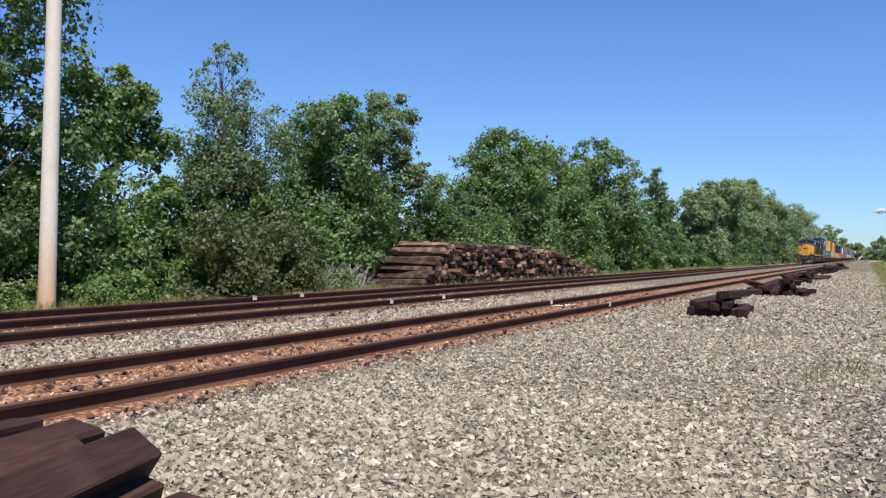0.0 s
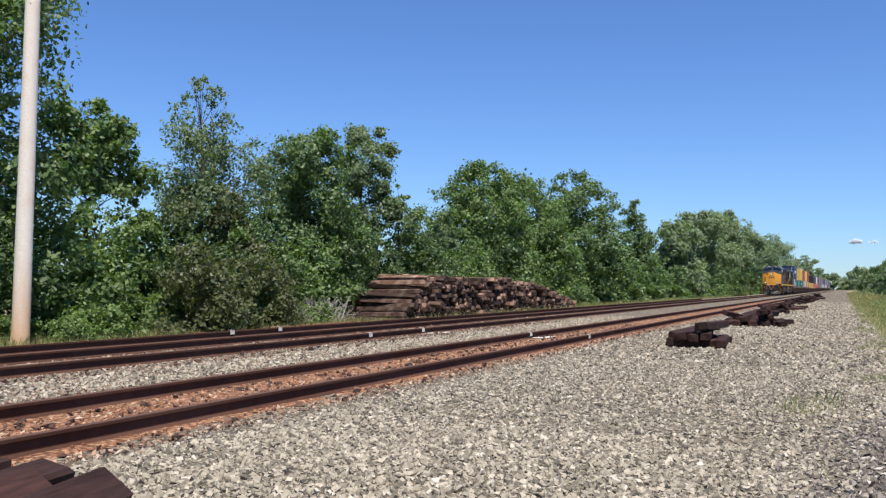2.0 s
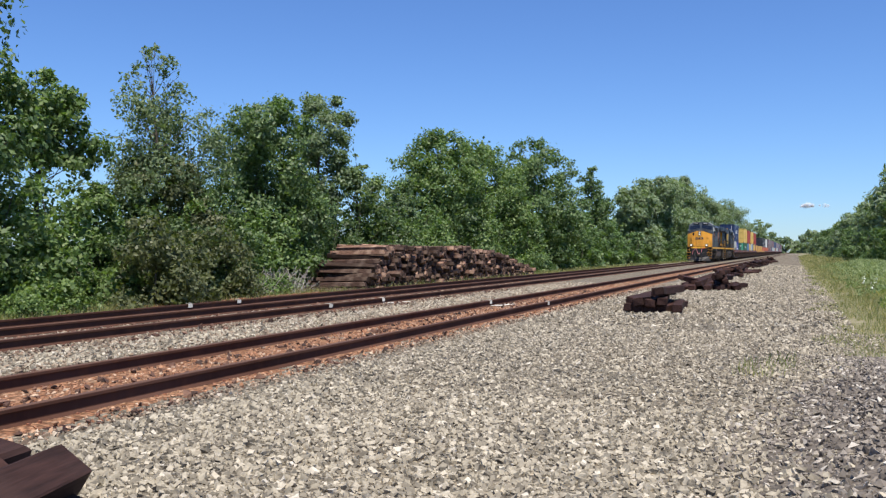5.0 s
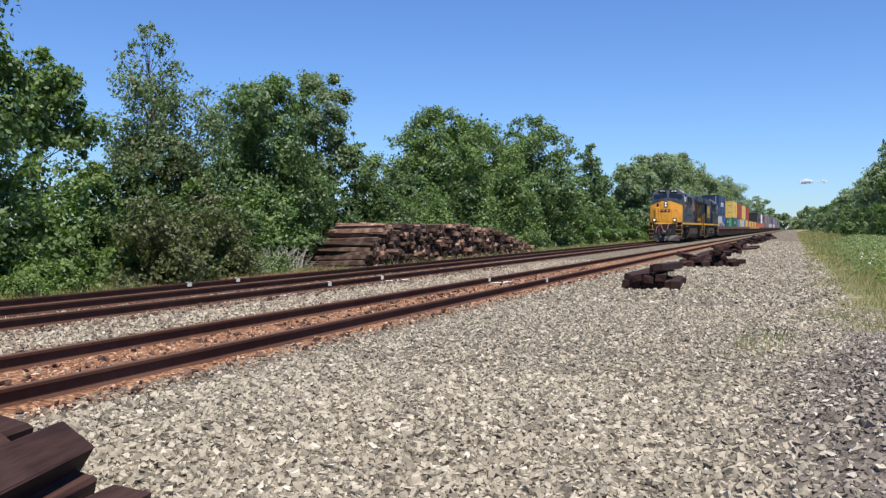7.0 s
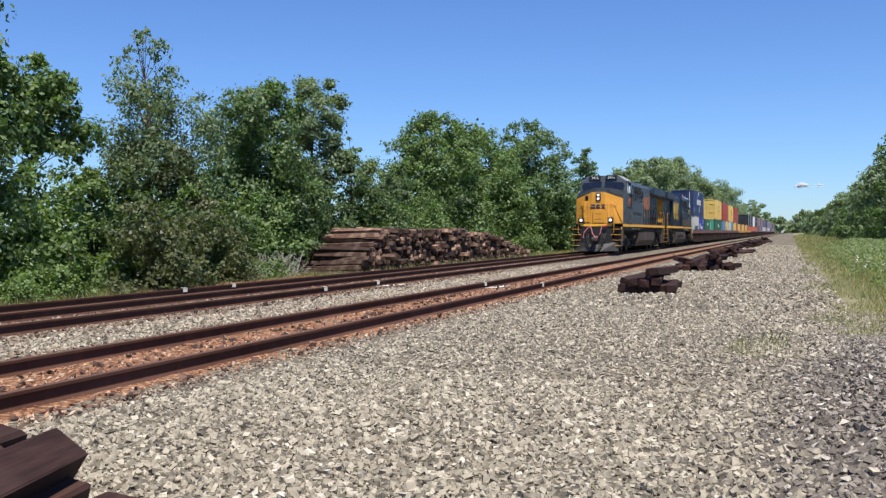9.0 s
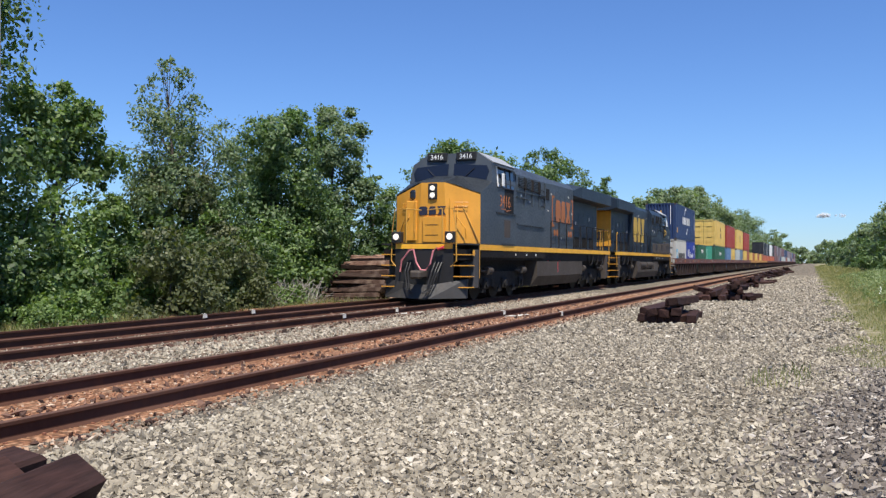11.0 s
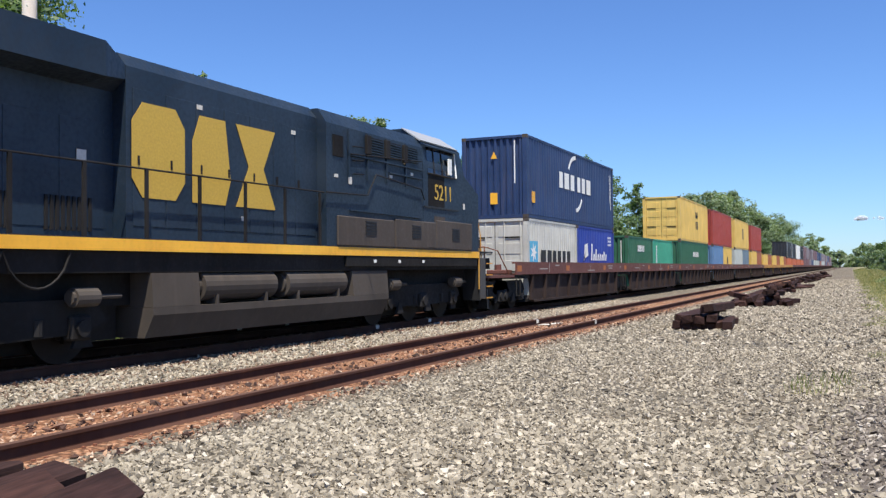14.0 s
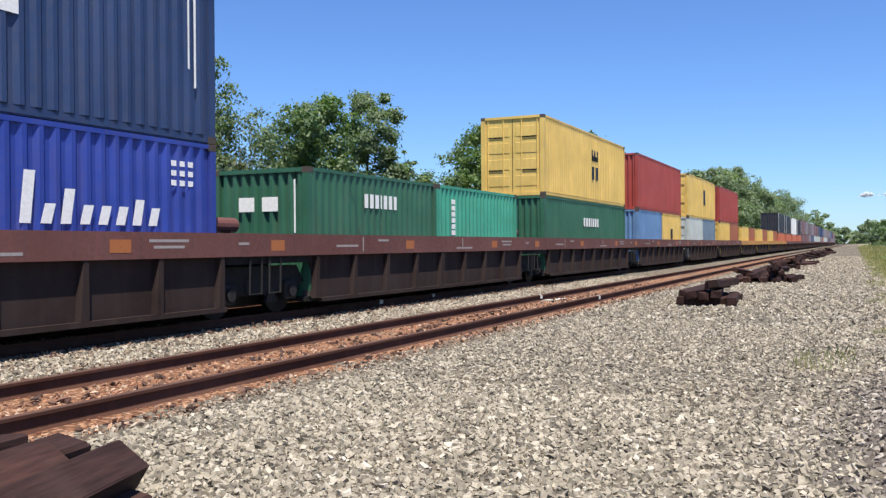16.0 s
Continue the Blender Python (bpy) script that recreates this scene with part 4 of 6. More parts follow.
def build_poles():
    nt = M["pole"].node_tree
    bsdf = nt.nodes["Principled BSDF"]
    plain_wood = bsdf.inputs["Base Color"].links[0].from_socket
    sep = nt.nodes.new("ShaderNodeSeparateXYZ")
    nt.links.new(coord(nt), sep.inputs[0])
    high = nt.nodes.new("ShaderNodeMath")
    high.operation = "MULTIPLY_ADD"
    nt.links.new(noise_node(nt, 1.0, 4, scaled(nt, coord(nt), (6, 6, 0.8))).outputs[0], high.inputs[0])
    high.inputs[1].default_value = 1.6
    nt.links.new(sep.outputs[2], high.inputs[2])
    foot = nt.nodes.new("ShaderNodeMapRange")
    for k, v in ((1, 2.9), (2, 1.3), (3, 0.0), (4, 0.75)):
        foot.inputs[k].default_value = v
    nt.links.new(high.outputs[0], foot.inputs[0])
    nt.links.new(mix(nt, foot.outputs[0], plain_wood, (0.62, 0.34, 0.17)), bsdf.inputs["Base Color"])
    p = root("utility_pole", "weathered pale wooden utility pole with a bare lower trunk", "utility pole", at=pose(-17.5, 14.8, -0.4))
    bm = B()
    bmesh.ops.create_cone(bm, cap_ends=False, segments=20, radius1=0.205, radius2=0.15, depth=12.0, matrix=Matrix.Translation((0, 0, 6.0)))
    part("pole_shaft", bm, M["pole"], p, smooth=True)
    bm = B()
    rod(bm, (0, 0, 11.99), (0, 0, 12.03), 0.152, 20)
    part("pole_cap", bm, M["pole"], p)
    bm = B()
    box(bm, -0.9, 0.9, -0.22, -0.14, 11.2, 11.32)
    part("crossarm", bm, M["bark"], p)
    for z, end in ((8.2, (14.0, 15.6, 9.2)),):
        bm = B()
        a = Vector((-17.4, 14.8, z))
        pts = [a.lerp(Vector(end), k / 14) - Vector((0, 0, 0.5 * math.sin(math.pi * k / 14))) for k in range(15)]
        path_rod(bm, pts, 0.014, 5)
        tagged(part("overhead_wire", bm, M["black"]), "thin black overhead wire tied to the pole", "wire")
    for x, z in ((-25.0, 5.5), (-25.0, 5.3), (-25.5, 5.9)):
        bm = B()
        path_rod(bm, [(x, y, z + 0.5 * ((y - 35) / 40) ** 2) for y in range(-10, 90, 5)], 0.012, 5)
        tagged(part("overhead_wire", bm, M["black"]), "thin black overhead wire running behind the trees", "wire")


def build_cloud():
    rng = np.random.default_rng(3)
    bm = B()
    for cx, wide, n in ((0, 17, 16), (40, 13, 8)):
        for k in range(n):
            f = rng.uniform(-1, 1)
            r = (2.6 + 5.0 * (1 - abs(f)) ** 0.7) * rng.uniform(0.7, 1.1) * (wide / 17)
            bmesh.ops.create_icosphere(bm, subdivisions=3, radius=r, matrix=Matrix.Translation((cx + f * wide, rng.uniform(-9, 9), r * 0.55 + rng.uniform(-1.0, 2.5))))
    for v in bm.verts:
        v.co += noise.noise_vector(v.co * 0.35) * 1.3
    c = part("cloud", bm, M["cloud"], None, smooth=True)
    c.matrix_world = pose(26.2, 2600, 123)
    tagged(c, "small white fair-weather cloud low over the horizon", "cloud", kind="structure")


# ---------------------------------------------------------------- the train
TRAIN = []          # (thing, metres behind the leading nose, height over the rails, turn)


def ride(thing, back, z=0.0, turn=0):
    TRAIN.append((thing, back, z, turn))
    return thing


def mirror_boxes(bm, boxes, bevel=0.0):
    for x0, x1, y0, y1, z0, z1 in boxes:
        for s in (1, -1):
            box(bm, s * x0, s * x1, y0, y1, z0, z1, bevel)


def truck(parent, y, axles, radius, frame_x, mat):
    """A bogie: side frames, wheels, springs, journal boxes, brake gear and an added filler block."""
    half = (axles - 1) * 0.95 + 0.55
    bm = B()
    for s in (1, -1):
        prof = [(y - half, 0.62), (y - half + 0.25, 0.95), (y + half - 0.25, 0.95), (y + half, 0.62), (y + half - 0.4, 0.45), (y + 0.35, 0.40), (y - 0.35, 0.40), (y - half + 0.4, 0.45)]
        prism(bm, prof, "x", s * (frame_x - 0.09), s * (frame_x + 0.06))
    box(bm, -frame_x, frame_x, y - 0.25, y + 0.25, 0.5, 0.9)
    # solid block added between the wheels to keep the underside dark
    box(bm, -0.62, 0.62, y - half + 0.05, y + half - 0.05, 0.18, 0.82)
    t = part("truck", bm, mat, parent, "grimy steel truck")
    for k in range(axles):
        wy = y + (k - (axles - 1) / 2) * 1.9
        bm = B()
        for s in (0.755, -0.755):
            rod(bm, (s - 0.06, wy, radius), (s + 0.06, wy, radius), radius, 28)
            rod(bm, (s + 0.06 * (1 if s > 0 else -1), wy, radius), (s + 0.09 * (1 if s > 0 else -1), wy, radius), radius * 0.35, 14)
        rod(bm, (-0.7, wy, radius), (0.7, wy, radius), 0.08, 8)
        part("wheelset", bm, M["wheel"], t)
        for s in (1, -1):
            bm = B()
            box(bm, s * (frame_x - 0.05), s * (frame_x + 0.14), wy - 0.19, wy + 0.19, radius - 0.17, radius + 0.19, 0.03)
            rod(bm, (s * (frame_x + 0.13), wy, radius), (s * (frame_x + 0.19), wy, radius), 0.12, 12)
            part("journal_box", bm, M["steel"], t)
    for k in range(axles * 2):
        wy = y - half + 0.45 + k * (2 * half - 0.9) / (axles * 2 - 1)
        for s in (1, -1):
            bm = B()
            if k % 2:
                rod(bm, (s * (frame_x + 0.03), wy, 0.46), (s * (frame_x + 0.03), wy, 0.68), 0.09, 10)
            else:
                solid(bm, [(s * (frame_x + 0.08), wy - 0.16, 0.25), (s * (frame_x + 0.08), wy + 0.22, 0.25), (s * (frame_x + 0.08), wy + 0.08, 0.52), (s * (frame_x + 0.08), wy - 0.03, 0.52), (s * (frame_x + 0.02), wy - 0.16, 0.25), (s * (frame_x + 0.02), wy + 0.22, 0.25), (s * (frame_x + 0.02), wy + 0.08, 0.52), (s * (frame_x + 0.02), wy - 0.03, 0.52)],
                      [(0, 1, 2, 3), (7, 6, 5, 4), (0, 4, 5, 1), (1, 5, 6, 2), (2, 6, 7, 3), (3, 7, 4, 0)])
            part("spring" if k % 2 else "brake_shoe", bm, M["steel"], t)
    return t


def brake_cylinder(parent, x, y, z):
    bm = B()
    rod(bm, (x, y, z), (x, y + 0.42, z), 0.14, 14)
    rod(bm, (x, y - 0.5, z), (x, y, z), 0.035, 8)
    rod(bm, (x, y + 0.42, z), (x, y + 0.47, z), 0.10, 12)
    part("brake_cylinder", bm, M["tank"], parent, "dusty grey brake cylinder")


def block_logo(parent, m, mat, w, h):
    """A railway's mark as three heavy plain shapes."""
    def lay(name, polys):
        bm = B()
        for pts in polys:
            prism(bm, [(a * w, b * h) for a, b in pts], "z", 0, 0.006)
        o = part(name, bm, mat, parent, "painted emblem")
        o.matrix_local = m
    lay("emblem", [[(0.0, 0.2), (0.06, 0.0), (0.26, 0.0), (0.32, 0.2), (0.32, 0.8), (0.26, 1.0), (0.06, 1.0), (0.0, 0.8)]])
    lay("emblem", [[(0.37, 0.0), (0.60, 0.0), (0.64, 0.3), (0.60, 1.0), (0.42, 1.0), (0.37, 0.7)]])
    lay("emblem", [[(0.68, 0.0), (1.0, 0.0), (0.90, 0.5), (1.0, 1.0), (0.68, 1.0), (0.78, 0.5)]])


def handrail(parent, pts, mat, r=0.017):
    bm = B()
    path_rod(bm, pts, r, 8)
    part("handrail", bm, mat, parent)


def locomotive(label, body, cab_low, number, first):
    """A six-axle freight engine, nose towards -y; heights from the rails."""
    e = root("locomotive", label, "locomotive", "engines of the train")
    u = M["under"]
    bm = B()
    box(bm, -1.42, 1.42, -1.05, 19.55, 1.33, 1.66)
    box(bm, -1.0, 1.0, -1.0, 19.5, 0.82, 1.33)
    # two filler blocks added beside the tank to close off bright gaps
    box(bm, -0.9, 0.9, 5.2, 6.5, 0.3, 0.9)
    box(bm, -0.9, 0.9, 13.4, 14.4, 0.3, 0.9)
    part("underframe", bm, u, e, "black grimy underframe")
    bm = B()
    box(bm, -1.5, 1.5, -1.1, 19.6, 1.80, 1.85)
    part("walkway", bm, M["black"], e, "black walkway deck")
    for s in (1, -1):
        bm = B()
        box(bm, s * 1.44, s * 1.503, -0.05, 19.6, 1.655, 1.835)
        part("sill_stripe", bm, M["stripe"], e, "yellow reflective sill stripe")
        bm = B()
        box(bm, s * 1.42, s * 1.49, 0.1, 7.4, 1.42, 1.65)
        part("side_skirt", bm, u, e, "grimy black skirt")
        for y in (3.6, 4.9, 6.1):
            bm = B()
            box(bm, s * 1.49, s * 1.498, y, y + 0.11, 1.5, 1.57)
            part("reflector", bm, M["white"], e, "white reflector plate")
    # nose
    P = {"a": (1.5, 0.0, 1.85), "b": (0.5, -0.42, 1.85), "A": (1.5, 0.0, 3.48), "B": (0.4, -0.42, 3.88), "C": (1.5, 1.1, 3.96), "D": (0.4, 0.9, 4.16)}
    L = {k + "2": (-v[0], v[1], v[2]) for k, v in P.items()}
    Q = {**P, **L}

    def shell(name, names, mat, lab):
        bm = B()
        vs = {}
        for f in names:
            row = []
            for k in f:
                if k not in vs:
                    vs[k] = bm.verts.new(Q[k])
                row.append(vs[k])
            bm.faces.new(row)
        bmesh.ops.solidify(bm, geom=bm.faces[:], thickness=0.03)
        return part(name, bm, mat, e, lab)

    bm = B()
    ring = [(1.485, 0.0), (0.5, -0.42), (-0.5, -0.42), (-1.485, 0.0), (-1.485, 1.1), (1.485, 1.1)]
    tops = (3.44, 3.83, 3.83, 3.44, 3.6, 3.6)
    solid(bm, [(x, y, 1.85) for x, y in ring] + [(x * (0.8 if k in (1, 2) else 1), y, tops[k]) for k, (x, y) in enumerate(ring)], [(5, 4, 3, 2, 1, 0), (6, 7, 8, 9, 10, 11)] + [(k, (k + 1) % 6, (k + 1) % 6 + 6, k + 6) for k in range(6)])
    part("nose", bm, M["yellow"], e, "golden yellow nose front")
    shell("nose_top", [("A", "B", "D", "C"), ("B", "B2", "D2", "D"), ("B2", "A2", "C2", "D2")], body, "sloped nose top")
    for s in (1, -1):
        bm = B()
        prism(bm, [(0.0, 1.85), (0.0, 3.48), (1.1, 3.96), (1.1, 1.85)], "x", s * 1.487, s * 1.503)
        part("nose_side", bm, body, e)
    # door, grab irons and lamps on the nose
    bm = B()
    box(bm, -0.95, -0.58, -0.40, -0.2, 1.95, 3.25, 0.02)
    part("nose_door", bm, M["yellow"], e)
    bm = B()
    box(bm, -0.32, 0.42, -0.50, -0.425, 1.9, 2.72, 0.01)
    part("nose_hatch", bm, M["yellow"], e)
    bm = B()
    for z in (2.12, 2.45, 2.78):
        box(bm, -0.22, 0.22, -0.505, -0.50, z, z + 0.02)
    part("hatch_seam", bm, M["black"], e)
    bm = B()
    box(bm, -0.86, -0.62, -0.36, -0.25, 3.3, 3.62, 0.06)
    part("nose_window", bm, M["glass"], e, "small oval nose window")
    bm = B()
    box(bm, -0.15, 0.17, -0.47, -0.425, 3.28, 3.80, 0.02)
    lamp_box = part("headlight_housing", bm, M["black"], e)
    for z in (3.42, 3.65):
        bm = B()
        rod(bm, (0.01, -0.495, z), (0.01, -0.465, z), 0.085, 18)
        part("headlight", bm, M["lamp"], lamp_box, "lit sealed-beam headlight")
    for x in (-0.92, 0.92):
        bm = B()
        box(bm, x - 0.17, x + 0.17, -1.22, -1.0, 1.86, 2.22, 0.02)
        d = part("ditch_light_bracket", bm, M["black"], e)
        bm = B()
        rod(bm, (x, -1.245, 2.06), (x, -1.215, 2.06), 0.1, 18)
        part("ditch_light", bm, M["lamp"] if first else M["dark_lamp"], d, "round ditch light")
    block_logo(e, pose(-0.48, -0.432, 2.78, 90, 0, 0), M["logo_navy"], 0.95, 0.28)
    bm = B()
    for s in (1, -1):
        path_rod(bm, [(s * 0.85, -0.36, 3.0), (s * 0.85, -0.42, 2.7), (s * 1.1, -0.34, 2.35), (s * 1.1, -0.26, 2.0)], 0.016)
        path_rod(bm, [(s * 0.62, -0.46, 2.2), (s * 0.62, -0.46, 3.3)], 0.014)
        path_rod(bm, [(s * 0.75, -0.36, 3.18), (s * 1.15, -0.2, 3.18), (s * 1.15, -0.2, 3.05), (s * 0.75, -0.36, 3.05), (s * 0.75, -0.36, 3.18)], 0.012)
    part("grab_iron", bm, M["yellow"], e)
    # cab
    bm = B()
    prof = [(-1.5, 1.85), (1.5, 1.85), (1.5, 3.7), (1.5, 4.0), (1.42, 4.6), (0.9, 4.96), (-0.9, 4.96), (-1.42, 4.6), (-1.5, 4.0), (-1.5, 3.7)]
    lo = [bm.verts.new((x, 1.0 + 0.22 * max(0, z - 3.7), z)) for x, z in prof]
    hi = [bm.verts.new((x, 3.65, z)) for x, z in prof]
    bm.faces.new((lo[0], lo[1], lo[2], lo[9]))
    bm.faces.new(lo[2:])
    bm.faces.new(hi[::-1])
    for i in range(10):
        bm.faces.new((lo[i], lo[(i + 1) % 10], hi[(i + 1) % 10], hi[i]))
    cab = part("cab", bm, body, e, "crew cab")
    # pale strips along the roof edges paint the glare of the sun
    for s in (1, -1):
        bm = B()
        prism(bm, [(s * 1.43, 4.605), (s * 0.91, 4.965), (s * 0.91, 4.985), (s * 1.46, 4.63)], "y", 1.35, 3.7)
        part("cab_roof", bm, M["glare_grey"], cab, "roof edge with sun glare painted on")
    for s in (1, -1):
        bm = B()
        def fy(z):
            return 1.0 + 0.22 * max(0, z - 3.7) - 0.012
        q = [(s * 0.1, 4.2), (s * 1.3, 4.02), (s * 1.38, 4.3), (s * 1.28, 4.5), (s * 0.1, 4.6)]
        solid(bm, [(x, fy(z), z) for x, z in q] + [(x, fy(z) + 0.02, z) for x, z in q], [(0, 1, 2, 3, 4), (9, 8, 7, 6, 5)] + [(i, i + 5, (i + 1) % 5 + 5, (i + 1) % 5) for i in range(5)])
        part("windshield", bm, M["glass"], cab, "dark tinted windshield")
        bm = B()
        rod(bm, (s * 0.5, 1.06, 4.1), (s * 0.85, 1.12, 4.42), 0.012)
        part("wiper", bm, M["black"], cab)
        bm = B()
        box(bm, s * 0.18, s * 0.88, 1.14, 1.32, 4.70, 4.98, 0.015)
        nb = part("number_board", bm, M["black"], cab, "black number board")
        text_part("number", number, 0.24, M["white"], nb, pose(s * 0.53, 1.132, 4.755, 90, 0, 0))
        # side windows with their frames
        bm = B()
        lo, hi = 3.82, 4.5
        xa, xb = 1.512, 1.448
        solid(bm, [(s * xa, 1.62, lo), (s * xa, 3.38, lo), (s * xb, 3.38, hi), (s * xb, 1.62, hi), (s * (xa - 0.05), 1.62, lo), (s * (xa - 0.05), 3.38, lo), (s * (xb - 0.05), 3.38, hi), (s * (xb - 0.05), 1.62, hi)], [(0, 1, 2, 3), (7, 6, 5, 4), (0, 4, 5, 1), (1, 5, 6, 2), (2, 6, 7, 3), (3, 7, 4, 0)])
        w = part("side_window", bm, M["glass"], cab, "open dark cab window")
        for y in (1.62, 2.5, 3.0):
            bm = B()
            path_rod(bm, [(s * 1.518, y, lo), (s * 1.455, y, hi)], 0.018 if y > 2 else 0.028, 4)
            part("window_frame", bm, M["white"] if y < 2 else M["steel"], w)
        bm = B()
        path_rod(bm, [(s * 1.52, 1.6, lo - 0.01), (s * 1.52, 3.4, lo - 0.01)], 0.02, 4)
        part("window_sill", bm, M["black"], w)
        bm = B()
        box(bm, s * 1.52, s * 1.56, 1.98, 2.2, 3.86, 4.3, 0.01)
        part("wind_deflector", bm, M["white"], w, "pale wind deflector")
        bm = B()
        solid(bm, [(s * 1.46, 1.5, 4.56), (s * 1.46, 3.6, 4.56), (s * 1.58, 3.6, 4.5), (s * 1.58, 1.5, 4.5), (s * 1.46, 1.5, 4.54), (s * 1.46, 3.6, 4.54), (s * 1.58, 3.6, 4.48), (s * 1.58, 1.5, 4.48)], [(0, 1, 2, 3), (7, 6, 5, 4), (0, 4, 5, 1), (1, 5, 6, 2), (2, 6, 7, 3), (3, 7, 4, 0)])
        part("sun_visor", bm, body, w)
        bm = B()
        box(bm, s * 1.5, s * 1.506, 2.35, 3.0, 2.12, 2.72)
        part("equipment_door", bm, M["grime"], cab, "dusty dark louvred panel")
        bm = B()
        box(bm, s * 1.5, s * 1.53, 1.5, 3.6, 2.92, 2.96)
        box(bm, s * 1.5, s * 1.53, 2.1, 3.4, 1.87, 1.9)
        part("drip_rail", bm, M["black"], cab)
        bm = B()
        box(bm, s * 1.5, s * 1.5035, 2.36, 3.36, 2.97, 3.8)
        part("cab_door", bm, M["under"], cab, "sooty dark cab door")
        num_mat = M["orange"] if first else M["logo_yellow"]
        m = Matrix.Translation((s * 1.505, 2.42, 3.16)) @ (SIDE if s > 0 else SIDE @ pose(0, 0, 0, 0, 180, 0))
        text_part("number", number, 0.58, num_mat, cab, m)
        if first:
            bm = B()
            prism(bm, [(1.85, 3.08), (2.5, 3.12), (2.45, 3.06), (3.15, 3.10), (2.55, 3.0), (2.6, 3.05)], "x", s * 1.501, s * 1.506)
            part("lightning_stripe", bm, M["orange"], cab)
    bm = B()
    for x, y, h in ((0.3, 1.8, 0.12), (-0.5, 2.1, 0.1), (0.0, 2.6, 0.16), (0.5, 3.1, 0.08)):
        rod(bm, (x, y, 4.9), (x, y, 4.96 + h), 0.025, 6)
    box(bm, -0.35, 0.05, 2.3, 2.75, 4.95, 5.03)
    part("roof_aerial", bm, M["black"], cab)
    # electrical cabinet behind the cab
    bm = B()
    prism(bm, [(-1.49, 1.85), (1.49, 1.85), (1.49, 4.42), (1.28, 4.72), (-1.28, 4.72), (-1.49, 4.42)], "y", 3.655, 8.2)
    aux = part("electrical_cabinet", bm, body, e, "full-width equipment hood")
    for s in (1, -1):
        for y0 in (3.95, 4.85, 5.75):
            bm = B()
            box(bm, s * 1.485, s * 1.497, y0, y0 + 0.62, 3.98, 4.34)
            grille = part("louvre", bm, M["under"], aux, "dark louvred intake")
            for k in range(6):
                bm = B()
                box(bm, s * 1.495, s * 1.525, y0 + 0.02, y0 + 0.6, 3.99 + 0.058 * k, 4.015 + 0.058 * k)
                part("slat", bm, body, grille)
            bm = B()
            box(bm, s * 1.49, s * 1.56, y0 + 0.64, y0 + 0.84, 3.93, 4.36, 0.01)
            part("louvre_post", bm, M["steel"], aux)
        bm = B()
        box(bm, s * 1.49, s * 1.515, 7.55, 7.95, 3.75, 4.2)
        part("intake_box", bm, M["under"], aux, "dark intake opening")
        bm = B()
        for y in (4.62, 5.6, 6.5, 7.3):
            box(bm, s * 1.49, s * 1.53, y, y + 0.035, 3.35, 4.4)
        for z, y0, y1 in ((3.82, 3.7, 7.3), (3.6, 3.7, 5.5), (2.62, 3.8, 7.3)):
            box(bm, s * 1.49, s * 1.54, y0, y1, z, z + 0.035)
        part("hood_rib", bm, body, aux)
        bm = B()
        path_rod(bm, [(s * 1.55, 3.8, 4.05), (s * 1.55, 7.3, 3.85)], 0.014)
        for z in (3.45, 3.75, 4.05):
            path_rod(bm, [(s * 1.5, 6.75, z), (s * 1.56, 6.75, z), (s * 1.56, 7.15, z - 0.02), (s * 1.5, 7.15, z - 0.02)], 0.012)
        part("grab_iron", bm, M["steel"], aux)
        for y, z in ((4.2, 3.66), (5.3, 3.5), (7.75, 3.3)):
            bm = B()
            box(bm, s * 1.492, s * 1.5, y, y + 0.14, z, z + 0.07)
            part("placard", bm, M["dab"], aux, "small white placard")
    if not first:
        for s in (1, -1):
            for y0, y1, z1 in ((0.55, 2.9, 2.62), (2.95, 5.2, 2.55), (5.25, 7.8, 2.5)):
                bm = B()
                box(bm, s * 1.3, s * 1.53, y0, y1, 1.86, z1, 0.02)
                bx = part("battery_box", bm, M["grime"], e, "grimy brown battery box")
                for k in range(5):
                    bm = B()
                    box(bm, s * 1.53, s * 1.545, y0 + 0.9, y0 + 1.4, 2.12 + 0.07 * k, 2.15 + 0.07 * k)
                    part("slat", bm, M["black"], bx)
            for y, z in ((1.0, 3.0), (4.6, 3.9), (6.4, 4.05), (7.2, 3.2), (0.7, 2.3)):
                bm = B()
                box(bm, s * 1.505, s * 1.51, y, y + 0.13, z, z + 0.16)
                part("placard", bm, M["dab"], aux, "small white placard")
            handrail(e, [(s * 1.56, 8.3, 2.95), (s * 1.56, 6.6, 3.0), (s * 1.56, 6.2, 3.5), (s * 1.56, 3.9, 3.35), (s * 1.56, 3.7, 3.1)], M["steel"], 0.015)
    # engine hood
    hy = 12.75 if first else 13.55
    bm = B()
    prism(bm, [(-1.26, 1.85), (1.26, 1.85), (1.26, 4.52), (1.08, 4.74), (-1.08, 4.74), (-1.26, 4.52)], "y", 8.205, hy)
    hood = part("engine_hood", bm, body, e, "engine hood with doors")
    bm = B()
    box(bm, -0.8, 0.8, 9.4, 11.6, 4.74, 4.8, 0.02)
    box(bm, -0.35, 0.35, 10.0, 10.8, 4.8, 4.88, 0.03)
    part("exhaust_stack", bm, M["black"], hood)
